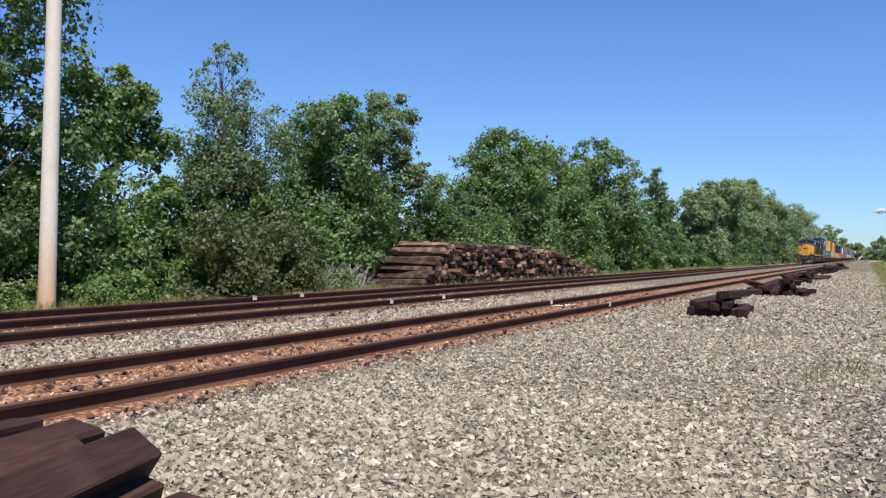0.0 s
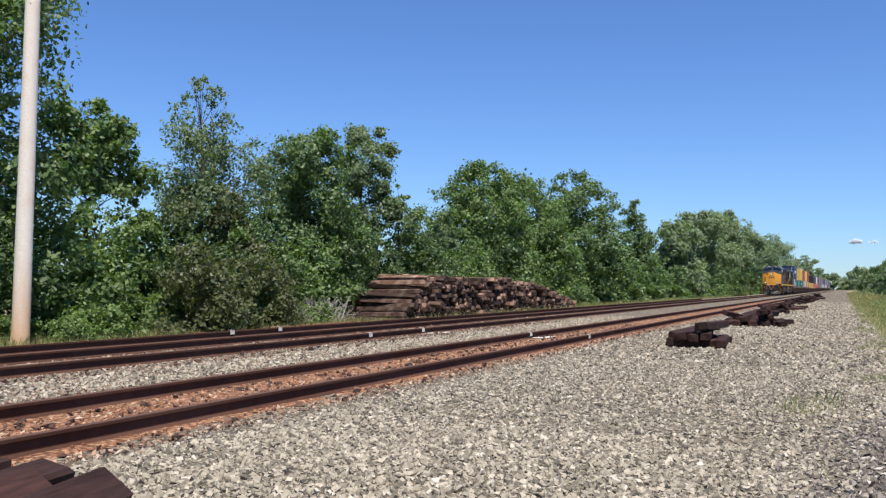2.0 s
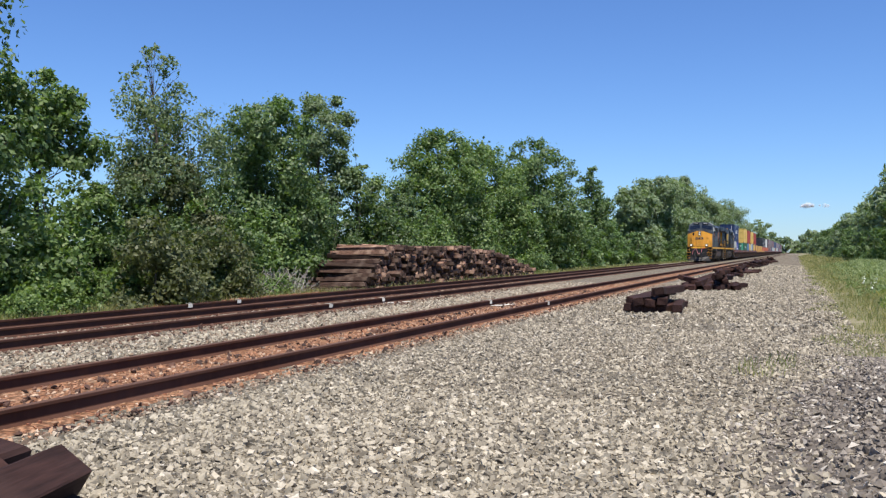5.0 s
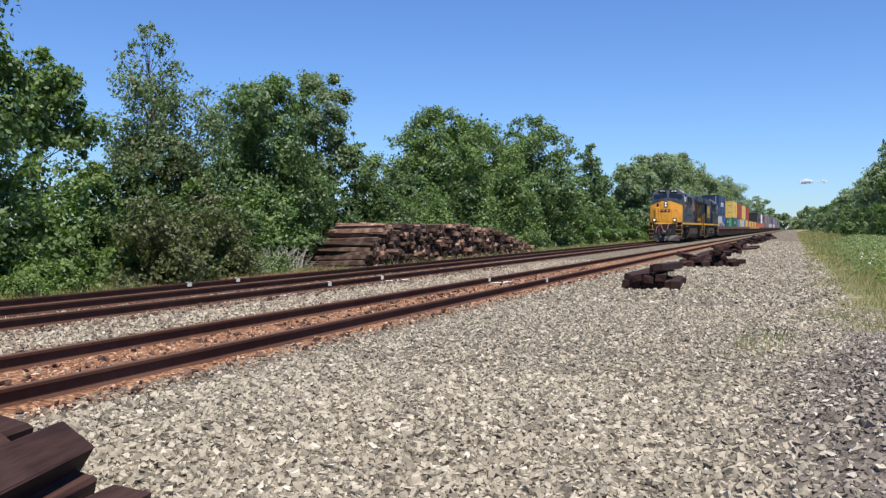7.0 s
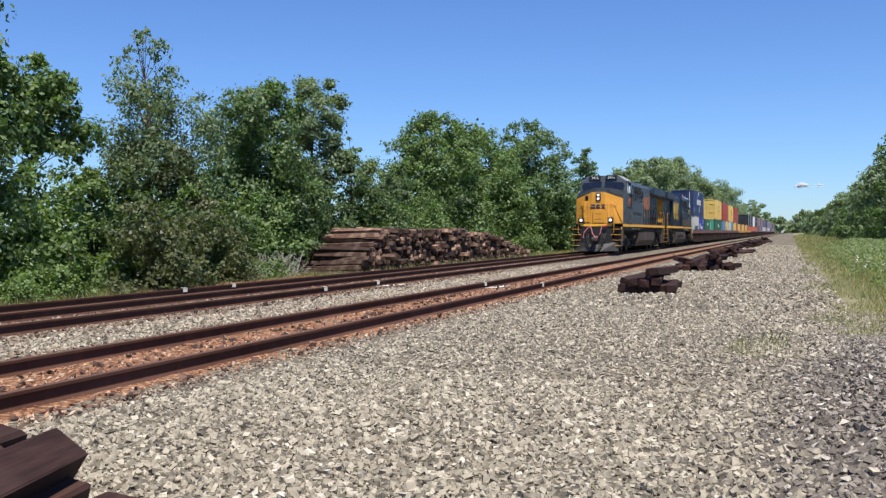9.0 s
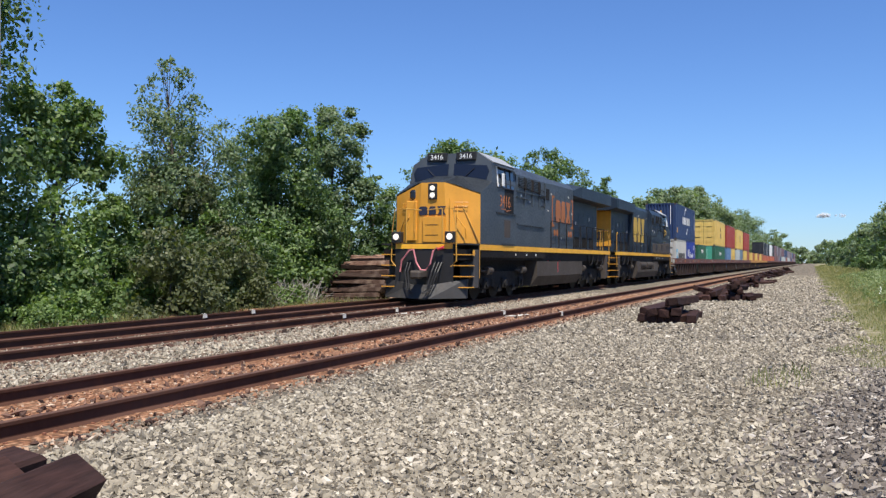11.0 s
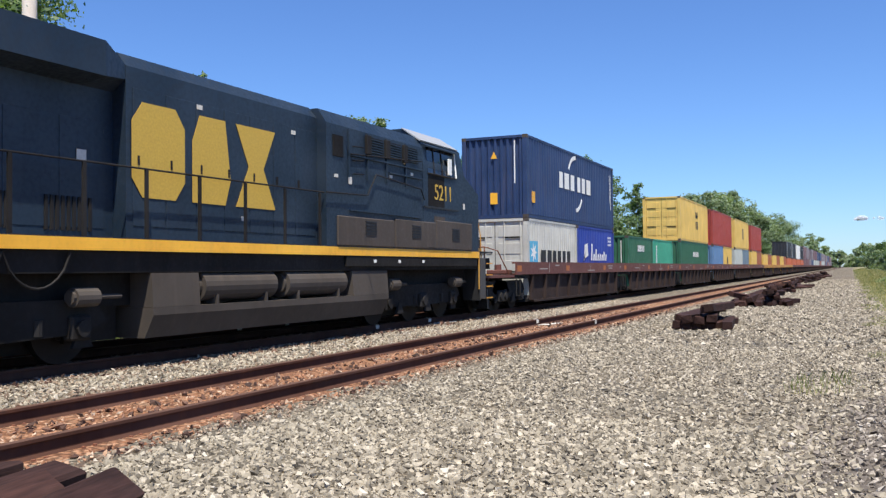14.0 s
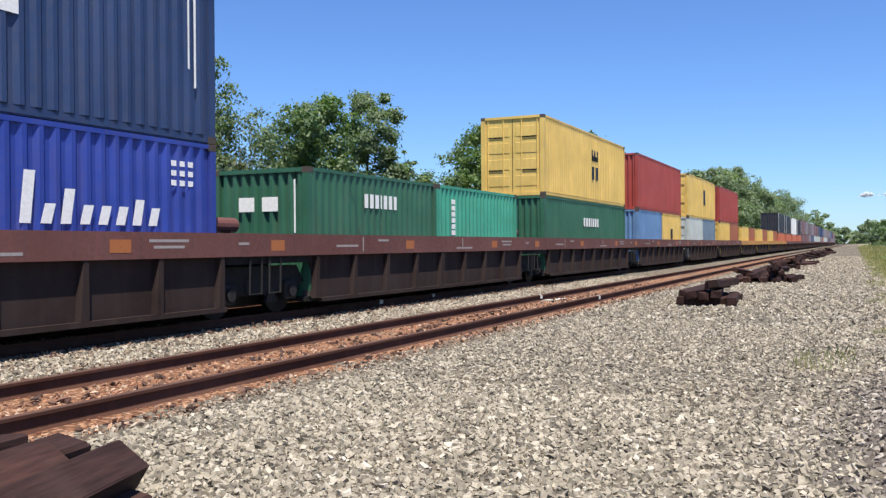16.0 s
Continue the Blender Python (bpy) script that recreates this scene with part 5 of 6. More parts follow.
    for s in (1, -1):
        for k in range(6 if first else 7):
            y0 = 8.3 + 0.735 * k
            bm = B()
            box(bm, s * 1.258, s * 1.272, y0, y0 + 0.70, 2.05, 4.2, 0.004)
            d = part("hood_door", bm, body, hood)
            bm = B()
            box(bm, s * 1.272, s * 1.295, y0 + 0.58, y0 + 0.62, 3.0, 3.15)
            part("latch", bm, M["steel"], d)
        if first:
            block_logo(hood, Matrix.Translation((s * 1.278, 9.75 if s > 0 else 12.2, 2.95)) @ (SIDE if s > 0 else SIDE @ pose(0, 0, 0, 0, 180, 0)), M["orange"], 2.45, 0.95)
            for y, d in ((9.25, 1), (12.6, -1)):
                bm = B()
                box(bm, s * 1.273, s * 1.281, y - 0.06, y + 0.06, 2.75, 4.05)
                for z in (2.75, 3.95):
                    box(bm, s * 1.273, s * 1.2815, min(y, y + 0.28 * d), max(y, y + 0.28 * d), z, z + 0.1)
                part("emblem_bracket", bm, M["orange"], hood, "orange painted bracket")
            for y in (9.62, 10.0, 11.95, 12.33):
                bm = B()
                prism(bm, [(y + 0.14 * math.cos(k * math.pi / 8), 2.5 + 0.14 * math.sin(k * math.pi / 8)) for k in range(16)], "x", s * 1.273, s * 1.281)
                part("emblem_dot", bm, M["orange"], hood, "orange painted dot")
        else:
            block_logo(hood, Matrix.Translation((s * 1.278, 9.7 if s > 0 else 13.45, 2.5)) @ (SIDE if s > 0 else SIDE @ pose(0, 0, 0, 0, 180, 0)), M["logo_yellow"], 3.75, 1.5)
        for y, z in ((9.0, 4.05), (10.6, 2.25), (11.8, 4.1), (12.4, 3.4)):
            bm = B()
            box(bm, s * 1.272, s * 1.28, y, y + 0.14, z, z + 0.08)
            part("placard", bm, M["dab"], hood, "small white placard")
    # radiator section under its wide wings; the lead engine's navy here paints their shade
    bm = B()
    box(bm, -1.0, 1.0, hy + 0.005, 18.65, 1.85, 4.15)
    rad = part("radiator_hood", bm, M["navy"], e, "dark radiator section")
    bm = B()
    ring = lambda y, x, z0, z1, zt: [bm.verts.new(p) for p in ((-min(1.0, x * 0.8), y, 4.12), (min(1.0, x * 0.8), y, 4.12), (x, y, z0), (x, y, z1), (min(0.85, x * 0.7), y, zt), (-min(0.85, x * 0.7), y, zt), (-x, y, z1), (-x, y, z0))]
    tip = 19.95 if first else 19.3
    rings = [ring(hy + 0.01, 1.26, 4.3, 4.52, 4.75), ring(hy + 0.65, 1.52, 4.2, 4.72, 4.88), ring(tip - 0.2, 1.52, 4.2, 4.74, 4.9), ring(tip, 1.46, 4.25, 4.72, 4.88)]
    for a, b in zip(rings, rings[1:]):
        for i in range(8):
            bm.faces.new((a[i], a[(i + 1) % 8], b[(i + 1) % 8], b[i]))
    bm.faces.new(rings[0])
    bm.faces.new(rings[-1][::-1])
    part("radiator_wing", bm, M["navy"], e, "overhanging radiator wing")
    bm = B()
    box(bm, -1.005, 1.005, 18.65, 18.675, 2.15, 4.12)
    end = part("end_panel", bm, M["yellow"], e, "golden yellow hood end")
    block_logo(end, pose(0.42, 18.68, 2.5, 90, 0, 180), M["logo_navy"], 0.95, 0.42)
    bm = B()
    box(bm, -0.2, 0.2, 18.66, 19.5, 3.95, 4.62, 0.02)
    hl = part("headlight_housing", bm, M["navy"], end)
    for z in (4.13, 4.43):
        bm = B()
        rod(bm, (0, 19.5, z), (0, 19.54, z), 0.11, 18)
        part("headlight", bm, M["dark_lamp"], hl, "unlit round headlight")
    text_part("number", number, 0.26, M["logo_navy"], end, pose(0.72, 18.68, 3.72, 90, 0, 180))
    for s in (1, -1):
        for k in range(6 if first else 5):
            y0 = hy + 0.2 + 0.94 * k
            bm = B()
            box(bm, s * 1.0, s * 1.009, y0, y0 + 0.83, 2.0, 3.62, 0.002)
            part("radiator_door", bm, M["navy"], rad)
        for k in range(3):
            y0 = 14.0 + 1.45 * k
            bm = B()
            for j in range(9):
                box(bm, s * 1.0, s * 1.03, y0 + 0.1 * j, y0 + 0.1 * j + 0.05, 1.95, 2.45)
            part("radiator_louvre", bm, M["steel"], rad, "dark grey louvre")
        for y, z in ((14.1, 3.0), (16.8, 3.3), (18.2, 2.9)):
            bm = B()
            box(bm, s * 1.016, s * 1.024, y, y + 0.18, z, z + 0.16)
            part("placard", bm, M["dab"], rad, "white notice")
    # walkway rails
    metal = M["steel"]
    for s in (1, -1):
        ys = [8.4 + 1.23 * k for k in range(10)]
        for y in ys:
            bm = B()
            box(bm, s * 1.44, s * 1.475, y - 0.03, y + 0.03, 1.85, 2.92)
            part("stanchion", bm, metal, e)
        handrail(e, [(s * 1.46, 8.25, 2.95), (s * 1.46, 19.5, 2.9)], metal, 0.016)
        for yo, d in ((19.5, 1), (-1.0, -1)):
            c = M["rail_yellow"]
            handrail(e, [(s * 1.48, yo - 0.1 * d, 1.0), (s * 1.48, yo - 0.1 * d, 2.75), (s * 1.48, yo - 0.35 * d, 2.92)] if d > 0 else [(s * 1.48, -0.05, 0.75), (s * 1.48, -0.06, 1.9), (s * 0.95, -0.2, 3.05)], c, 0.02)
            handrail(e, [(s * 0.62, yo + 0.1 * d, 1.86), (s * 0.62, yo + 0.1 * d, 2.95)] + [(s * 1.0, yo + 0.12 * d, 2.95), (s * 1.1, yo + 0.12 * d, 2.3), (s * 1.12, yo + 0.14 * d, 1.3), (s * 0.95, yo + 0.18 * d, 1.12)], c, 0.02)
            handrail(e, [(s * 0.62, yo + 0.1 * d, 2.95), (s * 0.1, yo + 0.1 * d, 2.9)], c, 0.018)
        # corner steps
        for yo, d in ((18.55, 1), (-0.08, -1)):
            bm = B()
            a, b = sorted((yo, yo + 0.05 * d))
            box(bm, s * 0.98, s * 1.49, a, b, 0.42, 1.8)
            a, b = sorted((yo, yo + 1.0 * d))
            box(bm, s * 0.95, s * 1.0, a, b, 0.42, 1.8)
            st = part("step_well", bm, M["black"] if d < 0 else M["grime"], e, "grimy step well")
            bm = B()
            box(bm, s * 1.38, s * 1.49, *sorted((yo + 0.06 * d, yo + 0.48 * d)), 0.45, 1.655, 0.02)
            box(bm, s * 1.0, s * 1.38, *sorted((yo + 0.42 * d, yo + 0.48 * d)), 0.45, 1.655)
            part("step_panel", bm, M["grime"] if d > 0 else M["panel"], st, "dusty grey panel beside the steps")
            for k in range(4):
                bm = B()
                a, b = sorted((yo + 0.5 * d, yo + 1.0 * d))
                box(bm, s * 1.0, s * 1.5, a, b, 0.46 + 0.34 * k, 0.49 + 0.34 * k)
                step = part("step", bm, M["black"], st)
                bm = B()
                box(bm, s * 1.5, s * 1.506, a, b, 0.462 + 0.34 * k, 0.492 + 0.34 * k)
                a2 = yo + 1.0 * d
                box(bm, s * 1.0, s * 1.5, *sorted((a2, a2 + 0.006 * d)), 0.462 + 0.34 * k, 0.492 + 0.34 * k)
                part("step_edge", bm, M["yellow"], step, "yellow tread edge")
    # end plates, pilots and couplers
    for yo, d in ((19.6, 1), (-1.1, -1)):
        bm = B()
        box(bm, -1.0, 1.0, *sorted((yo, yo - 0.08 * d)), 0.5, 1.8)
        ep = part("end_plate", bm, M["black"] if d < 0 else M["grime"], e)
        bm = B()
        box(bm, -0.98, 0.98, *sorted((yo, yo + 0.02 * d)), 1.68, 1.83)
        part("end_stripe", bm, M["stripe"] if d < 0 else M["steel"], ep)
        bm = B()
        lo = [(-1.4, yo - 0.1 * d, 0.14), (-0.35, yo + 0.42 * d, 0.12), (0.35, yo + 0.42 * d, 0.12), (1.4, yo - 0.1 * d, 0.14)]
        hi = [(-1.4, yo - 0.16 * d, 0.74), (-0.35, yo + 0.2 * d, 0.55), (0.35, yo + 0.2 * d, 0.55), (1.4, yo - 0.16 * d, 0.74)]
        bk = [(x, y - 0.12 * d, z) for x, y, z in lo + hi]
        solid(bm, lo + hi + bk, [(0, 1, 5, 4), (1, 2, 6, 5), (2, 3, 7, 6), (8, 12, 13, 9), (9, 13, 14, 10), (10, 14, 15, 11), (0, 8, 9, 1), (1, 9, 10, 2), (2, 10, 11, 3), (4, 5, 13, 12), (5, 6, 14, 13), (6, 7, 15, 14), (0, 4, 12, 8), (3, 11, 15, 7)])
        if d < 0:
            part("snow_plough", bm, M["plough"], e, "scuffed grey pilot plough")
        else:
            bm.free()
        bm = B()
        box(bm, -0.13, 0.13, *sorted((yo, yo + 0.5 * d)), 0.78, 1.0, 0.03)
        box(bm, -0.17, 0.19, *sorted((yo + 0.42 * d, yo + 0.76 * d)), 0.74, 1.0, 0.06)
        part("coupler", bm, M["grime"], e, "rusty knuckle coupler")
        if d > 0:      # hoses and cables between the two engines
            for k in range(9):
                x = -0.7 + 0.175 * k
                low = (0.45, 0.7, 0.38, 0.85, 0.55, 0.4, 0.75, 0.5, 0.65)[k]
                bm = B()
                path_rod(bm, [(x, yo + 0.02, 1.72 - 0.05 * (k % 3)), (x + 0.03, yo + 0.16, 1.35), (x * 0.9, yo + 0.3, low + 0.15), (x * 0.8, yo + 0.46, low), (x * 0.7, yo + 0.62, low + 0.12)], 0.028, 7)
                part("jumper_hose", bm, M["grime"] if k % 3 else M["rust"], e, "dusty hose hanging between the engines")
            bm = B()
            box(bm, -0.3, 0.28, yo + 0.004, yo + 0.16, 1.3, 1.62, 0.02)
            part("receptacle_box", bm, M["grime"], ep, "dusty brown cable receptacle")
        for x in (-0.55, -0.45, 0.4, 0.52, 0.62):
            bm = B()
            pts = [(x, yo + 0.03 * d, 1.25), (x * 0.95, yo + 0.28 * d, 0.95), (x * 0.7, yo + 0.42 * d, 0.42), (x * 0.45, yo + 0.55 * d, 0.3)]
            path_rod(bm, pts, 0.025)
            part("air_hose", bm, M["black"], e, "hanging grey air hoses")
    if first:
        bm = B()
        pts = [(-0.78, -1.2, 0.95), (-0.72, -1.22, 1.3), (-0.45, -1.24, 1.62), (-0.3, -1.24, 1.66), (-0.2, -1.24, 1.25), (-0.05, -1.25, 1.02), (0.12, -1.25, 1.0), (0.28, -1.25, 1.2), (0.38, -1.24, 1.62), (0.5, -1.2, 1.72)]
        path_rod(bm, pts, 0.03, 8)
        part("signal_hose", bm, M["hose"], e, "drooping pink hose across the front")
    bm = B()
    rod(bm, (0.52, -1.22, 1.66), (0.72, -1.22, 1.72), 0.045, 8)
    part("hose_end", bm, M["red"], e, "red hose coupling")
    bm = B()
    rod(bm, (1.49, -0.6, 1.55), (1.5, -0.6, 1.55), 0.1, 16)
    part("round_plate", bm, M["stripe"], e, "round yellow plate")
    # fuel tank
    bm = B()
    if first:
        prism(bm, [(-1.48, 0.72), (-1.2, 0.33), (1.2, 0.33), (1.48, 0.72), (1.48, 1.30), (-1.48, 1.30)], "y", 6.4, 13.6)
    else:       # notched along both sides for the reservoirs
        prism(bm, [(-1.48, 0.66), (-1.3, 0.30), (1.3, 0.30), (1.48, 0.66), (1.48, 0.78), (-1.48, 0.78)], "y", 5.5, 13.2)
    tk = part("fuel_tank", bm, M["tank"], e, "dusty grey fuel tank")
    if not first:
        for w, y0, y1 in ((0.95, 7.1, 12.1), (1.48, 5.5, 7.097), (1.48, 12.103, 13.2)):
            bm = B()
            prism(bm, [(-w, 0.783), (w, 0.783), (w - 0.04, 1.32), (0.04 - w, 1.32)], "y", y0, y1)
            part("tank_block", bm, M["tank"], tk)
    if first:
        for s in (1, -1):
            bm = B()
            box(bm, s * 1.48, s * 1.484, 9.35, 9.42, 0.85, 1.28)
            part("sight_gauge", bm, M["red"], tk, "reddish sight gauge")
    else:
        for s in (1, -1):
            for y0, y1 in ((7.35, 9.5), (9.9, 11.95)):
                bm = B()
                rod(bm, (s * 1.22, y0, 1.09), (s * 1.22, y1, 1.09), 0.26, 20)
                rod(bm, (s * 1.22, y0 - 0.07, 1.09), (s * 1.22, y1 + 0.07, 1.09), 0.18, 20)
                for y in (y0 + 0.3, y1 - 0.35):
                    box(bm, s * 1.2, s * 1.46, y, y + 0.05, 0.78, 0.95)
                part("air_reservoir", bm, M["tank"], tk, "dusty brown air reservoir")
    for y in (8.5, 10.3):
        bm = B()
        rod(bm, (1.3, y, 1.3), (1.3, y, 1.42), 0.05, 8)
        rod(bm, (1.3, y, 1.42), (1.3, y + 0.01, 1.5), 0.07, 8)
        part("filler_cap", bm, M["red"], tk, "red filler cap")
    for y in (3.15, 16.3):
        truck(e, y, 3, 0.53, 1.12, M["under"])
        for dy in (-2.1, 1.6):
            for s in (1, -1):
                brake_cylinder(e, s * 1.3, y + dy, 0.98)
    for s in (1, -1):
        for y0 in (14.8, 15.9, 17.0):
            bm = B()
            path_rod(bm, [(s * 1.47, y0 + 1.1 * q / 10, 1.62 - 0.5 * (1 - (q / 5 - 1) ** 2) ** 0.7) for q in range(11)], 0.018)
            part("sand_hose", bm, M["steel"], e, "sagging grey hoses")
    return e


# name: colour
BOX = {}


def box_paint(colour, name):
    if name not in BOX:
        BOX[name] = paint(name, colour, 0.5, 0.28, tuple(v * 0.45 + d for v, d in zip(colour, (0.085, 0.058, 0.042))), streak=1.3)
    return BOX[name]


def container(label, colour, paint_name, length=12.19, high=2.896, detail=True, ribs=True):
    """Corrugated steel box; its origin is at the front, under the middle; front wall towards -y."""
    c = root("shipping_container", label, "container", "containers on the train")
    mat = box_paint(colour, paint_name)
    w = 1.219
    n = max(4, int(round((length - 0.3) / 0.278)))
    pitch = (length - 0.3) / n
    for s in (1, -1):
        bm = B()
        pts = [(s * (w - 0.055), 0.13)]
        for k in range(n):
            y = 0.15 + k * pitch
            pts += [(s * (w - 0.003), y + 0.16 * pitch), (s * (w - 0.003), y + 0.42 * pitch), (s * (w - 0.048), y + 0.62 * pitch), (s * (w - 0.048), y + 0.88 * pitch)]
        pts += [(s * (w - 0.055), length - 0.13)]
        lo = [bm.verts.new((x, y, 0.14)) for x, y in pts]
        hi = [bm.verts.new((x, y, high - 0.08)) for x, y in pts]
        for i in range(len(pts) - 1):
            bm.faces.new((lo[i], lo[i + 1], hi[i + 1], hi[i]))
        part("side_panel", bm, mat, c)
        bm = B()
        box(bm, s * (w - 0.06), s * w, 0.1, length - 0.1, high - 0.085, high - 0.01)
        box(bm, s * (w - 0.13), s * (w - 0.045), 0.1, length - 0.1, 0.0, 0.16)
        part("side_rail", bm, mat, c)
        for y in (0, length):
            bm = B()
            d = 1 if y == 0 else -1
            box(bm, s * (w - 0.16), s * w, *sorted((y, y + 0.15 * d)), 0.118, high - 0.118)
            post = part("corner_post", bm, mat, c)
            for z in (0, high - 0.118):
                bm = B()
                box(bm, s * (w - 0.162), s * (w + 0.003), *sorted((y - 0.003 * d, y + 0.178 * d)), z, z + 0.118)
                part("corner_casting", bm, M["grime"], post)
    bm = B()
    if ribs:
        m = 9
        pts = []
        for k in range(m):
            x = -w + 0.16 + k * (2 * w - 0.32) / m
            p = (2 * w - 0.32) / m
            pts += [(x, 0.09), (x + 0.3 * p, 0.09), (x + 0.5 * p, 0.02), (x + 0.8 * p, 0.02)]
        pts.append((w - 0.16, 0.09))
        lo = [bm.verts.new((x, y, 0.12)) for x, y in pts]
        hi = [bm.verts.new((x, y, high - 0.1)) for x, y in pts]
        for i in range(len(pts) - 1):
            bm.faces.new((lo[i], lo[i + 1], hi[i + 1], hi[i]))
        part("front_wall", bm, mat, c)
    else:
        box(bm, -w + 0.15, w - 0.15, 0.05, 0.09, 0.12, high - 0.1)
        door = part("door", bm, mat, c)
        for x in (-0.95, -0.35, 0.35, 0.95):
            bm = B()
            rod(bm, (x, 0.03, 0.1), (x, 0.03, high - 0.1), 0.022, 6)
            part("lock_rod", bm, mat, door)
        for z in (0.35, 0.95, 1.55, 2.15):
            for s in (-1, 1):
                bm = B()
                box(bm, s * 0.12, s * 1.0, 0.035, 0.06, z, z + 0.38, 0.008)
                part("door_panel", bm, mat, door)
        bm = B()
        box(bm, -0.01, 0.01, 0.044, 0.05, 0.14, high - 0.12)
        for z in (0.9, 2.1):
            for x in (-0.65, 0.65):
                box(bm, x - 0.28, x + 0.28, 0.02, 0.03, z, z + 0.05)
        part("door_seam", bm, M["under"], door)
    bm = B()
    box(bm, -w + 0.02, w - 0.02, 0.02, length - 0.02, high - 0.03, high - 0.012)
    if detail:
        for k in range(int(length / 0.55)):
            box(bm, -w + 0.1, w - 0.1, 0.2 + k * 0.55, 0.45 + k * 0.55, high - 0.012, high + 0.005)
    part("roof", bm, mat, c)
    bm = B()
    box(bm, -w + 0.02, w - 0.02, 0.05, length - 0.05, 0.02, 0.12)
    box(bm, -w + 0.05, w - 0.05, length - 0.08, length - 0.04, 0.12, high - 0.05)
    for y in (0, length - 0.06):
        box(bm, -w + 0.16, w - 0.16, y, y + 0.06, 0.0, 0.12)
        box(bm, -w + 0.16, w - 0.16, y, y + 0.06, high - 0.1, high - 0.01)
    part("floor_frame", bm, mat, c)
    return c


def letters(y0, widths, gap, z0, z1, stroke):
    """A plain bar for each letter of a word that stays unlettered."""
    out, y = [], y0
    for k, w in enumerate(widths):
        if w < 0:
            y -= w
            continue
        out.append((y + stroke * 0.3, y + w - stroke * 0.3, z0, z1))
        y += w + gap
    return out


def bars(c, name, colour_mat, rects, x=1.2185, lab="illegible painted lettering"):
    """Flat painted shapes on the near side; rects of y0, y1, z0, z1, or polygons."""
    for r in rects:
        bm = B()
        if len(r) == 4 and not isinstance(r[0], tuple):
            r = [(r[0], r[2]), (r[1], r[2]), (r[1], r[3]), (r[0], r[3])]
        prism(bm, r, "x", x, x + 0.003)
        part(name, bm, colour_mat, c, lab)


def arc(cy, cz, r0, r1, a0, a1, n=10):
    out = [(cy + r0 * math.cos(radians(a0 + (a1 - a0) * k / n)), cz + r0 * math.sin(radians(a0 + (a1 - a0) * k / n))) for k in range(n + 1)]
    return out + [(cy + r1 * math.cos(radians(a1 + (a0 - a1) * k / n)), cz + r1 * math.sin(radians(a1 + (a0 - a1) * k / n))) for k in range(n + 1)]


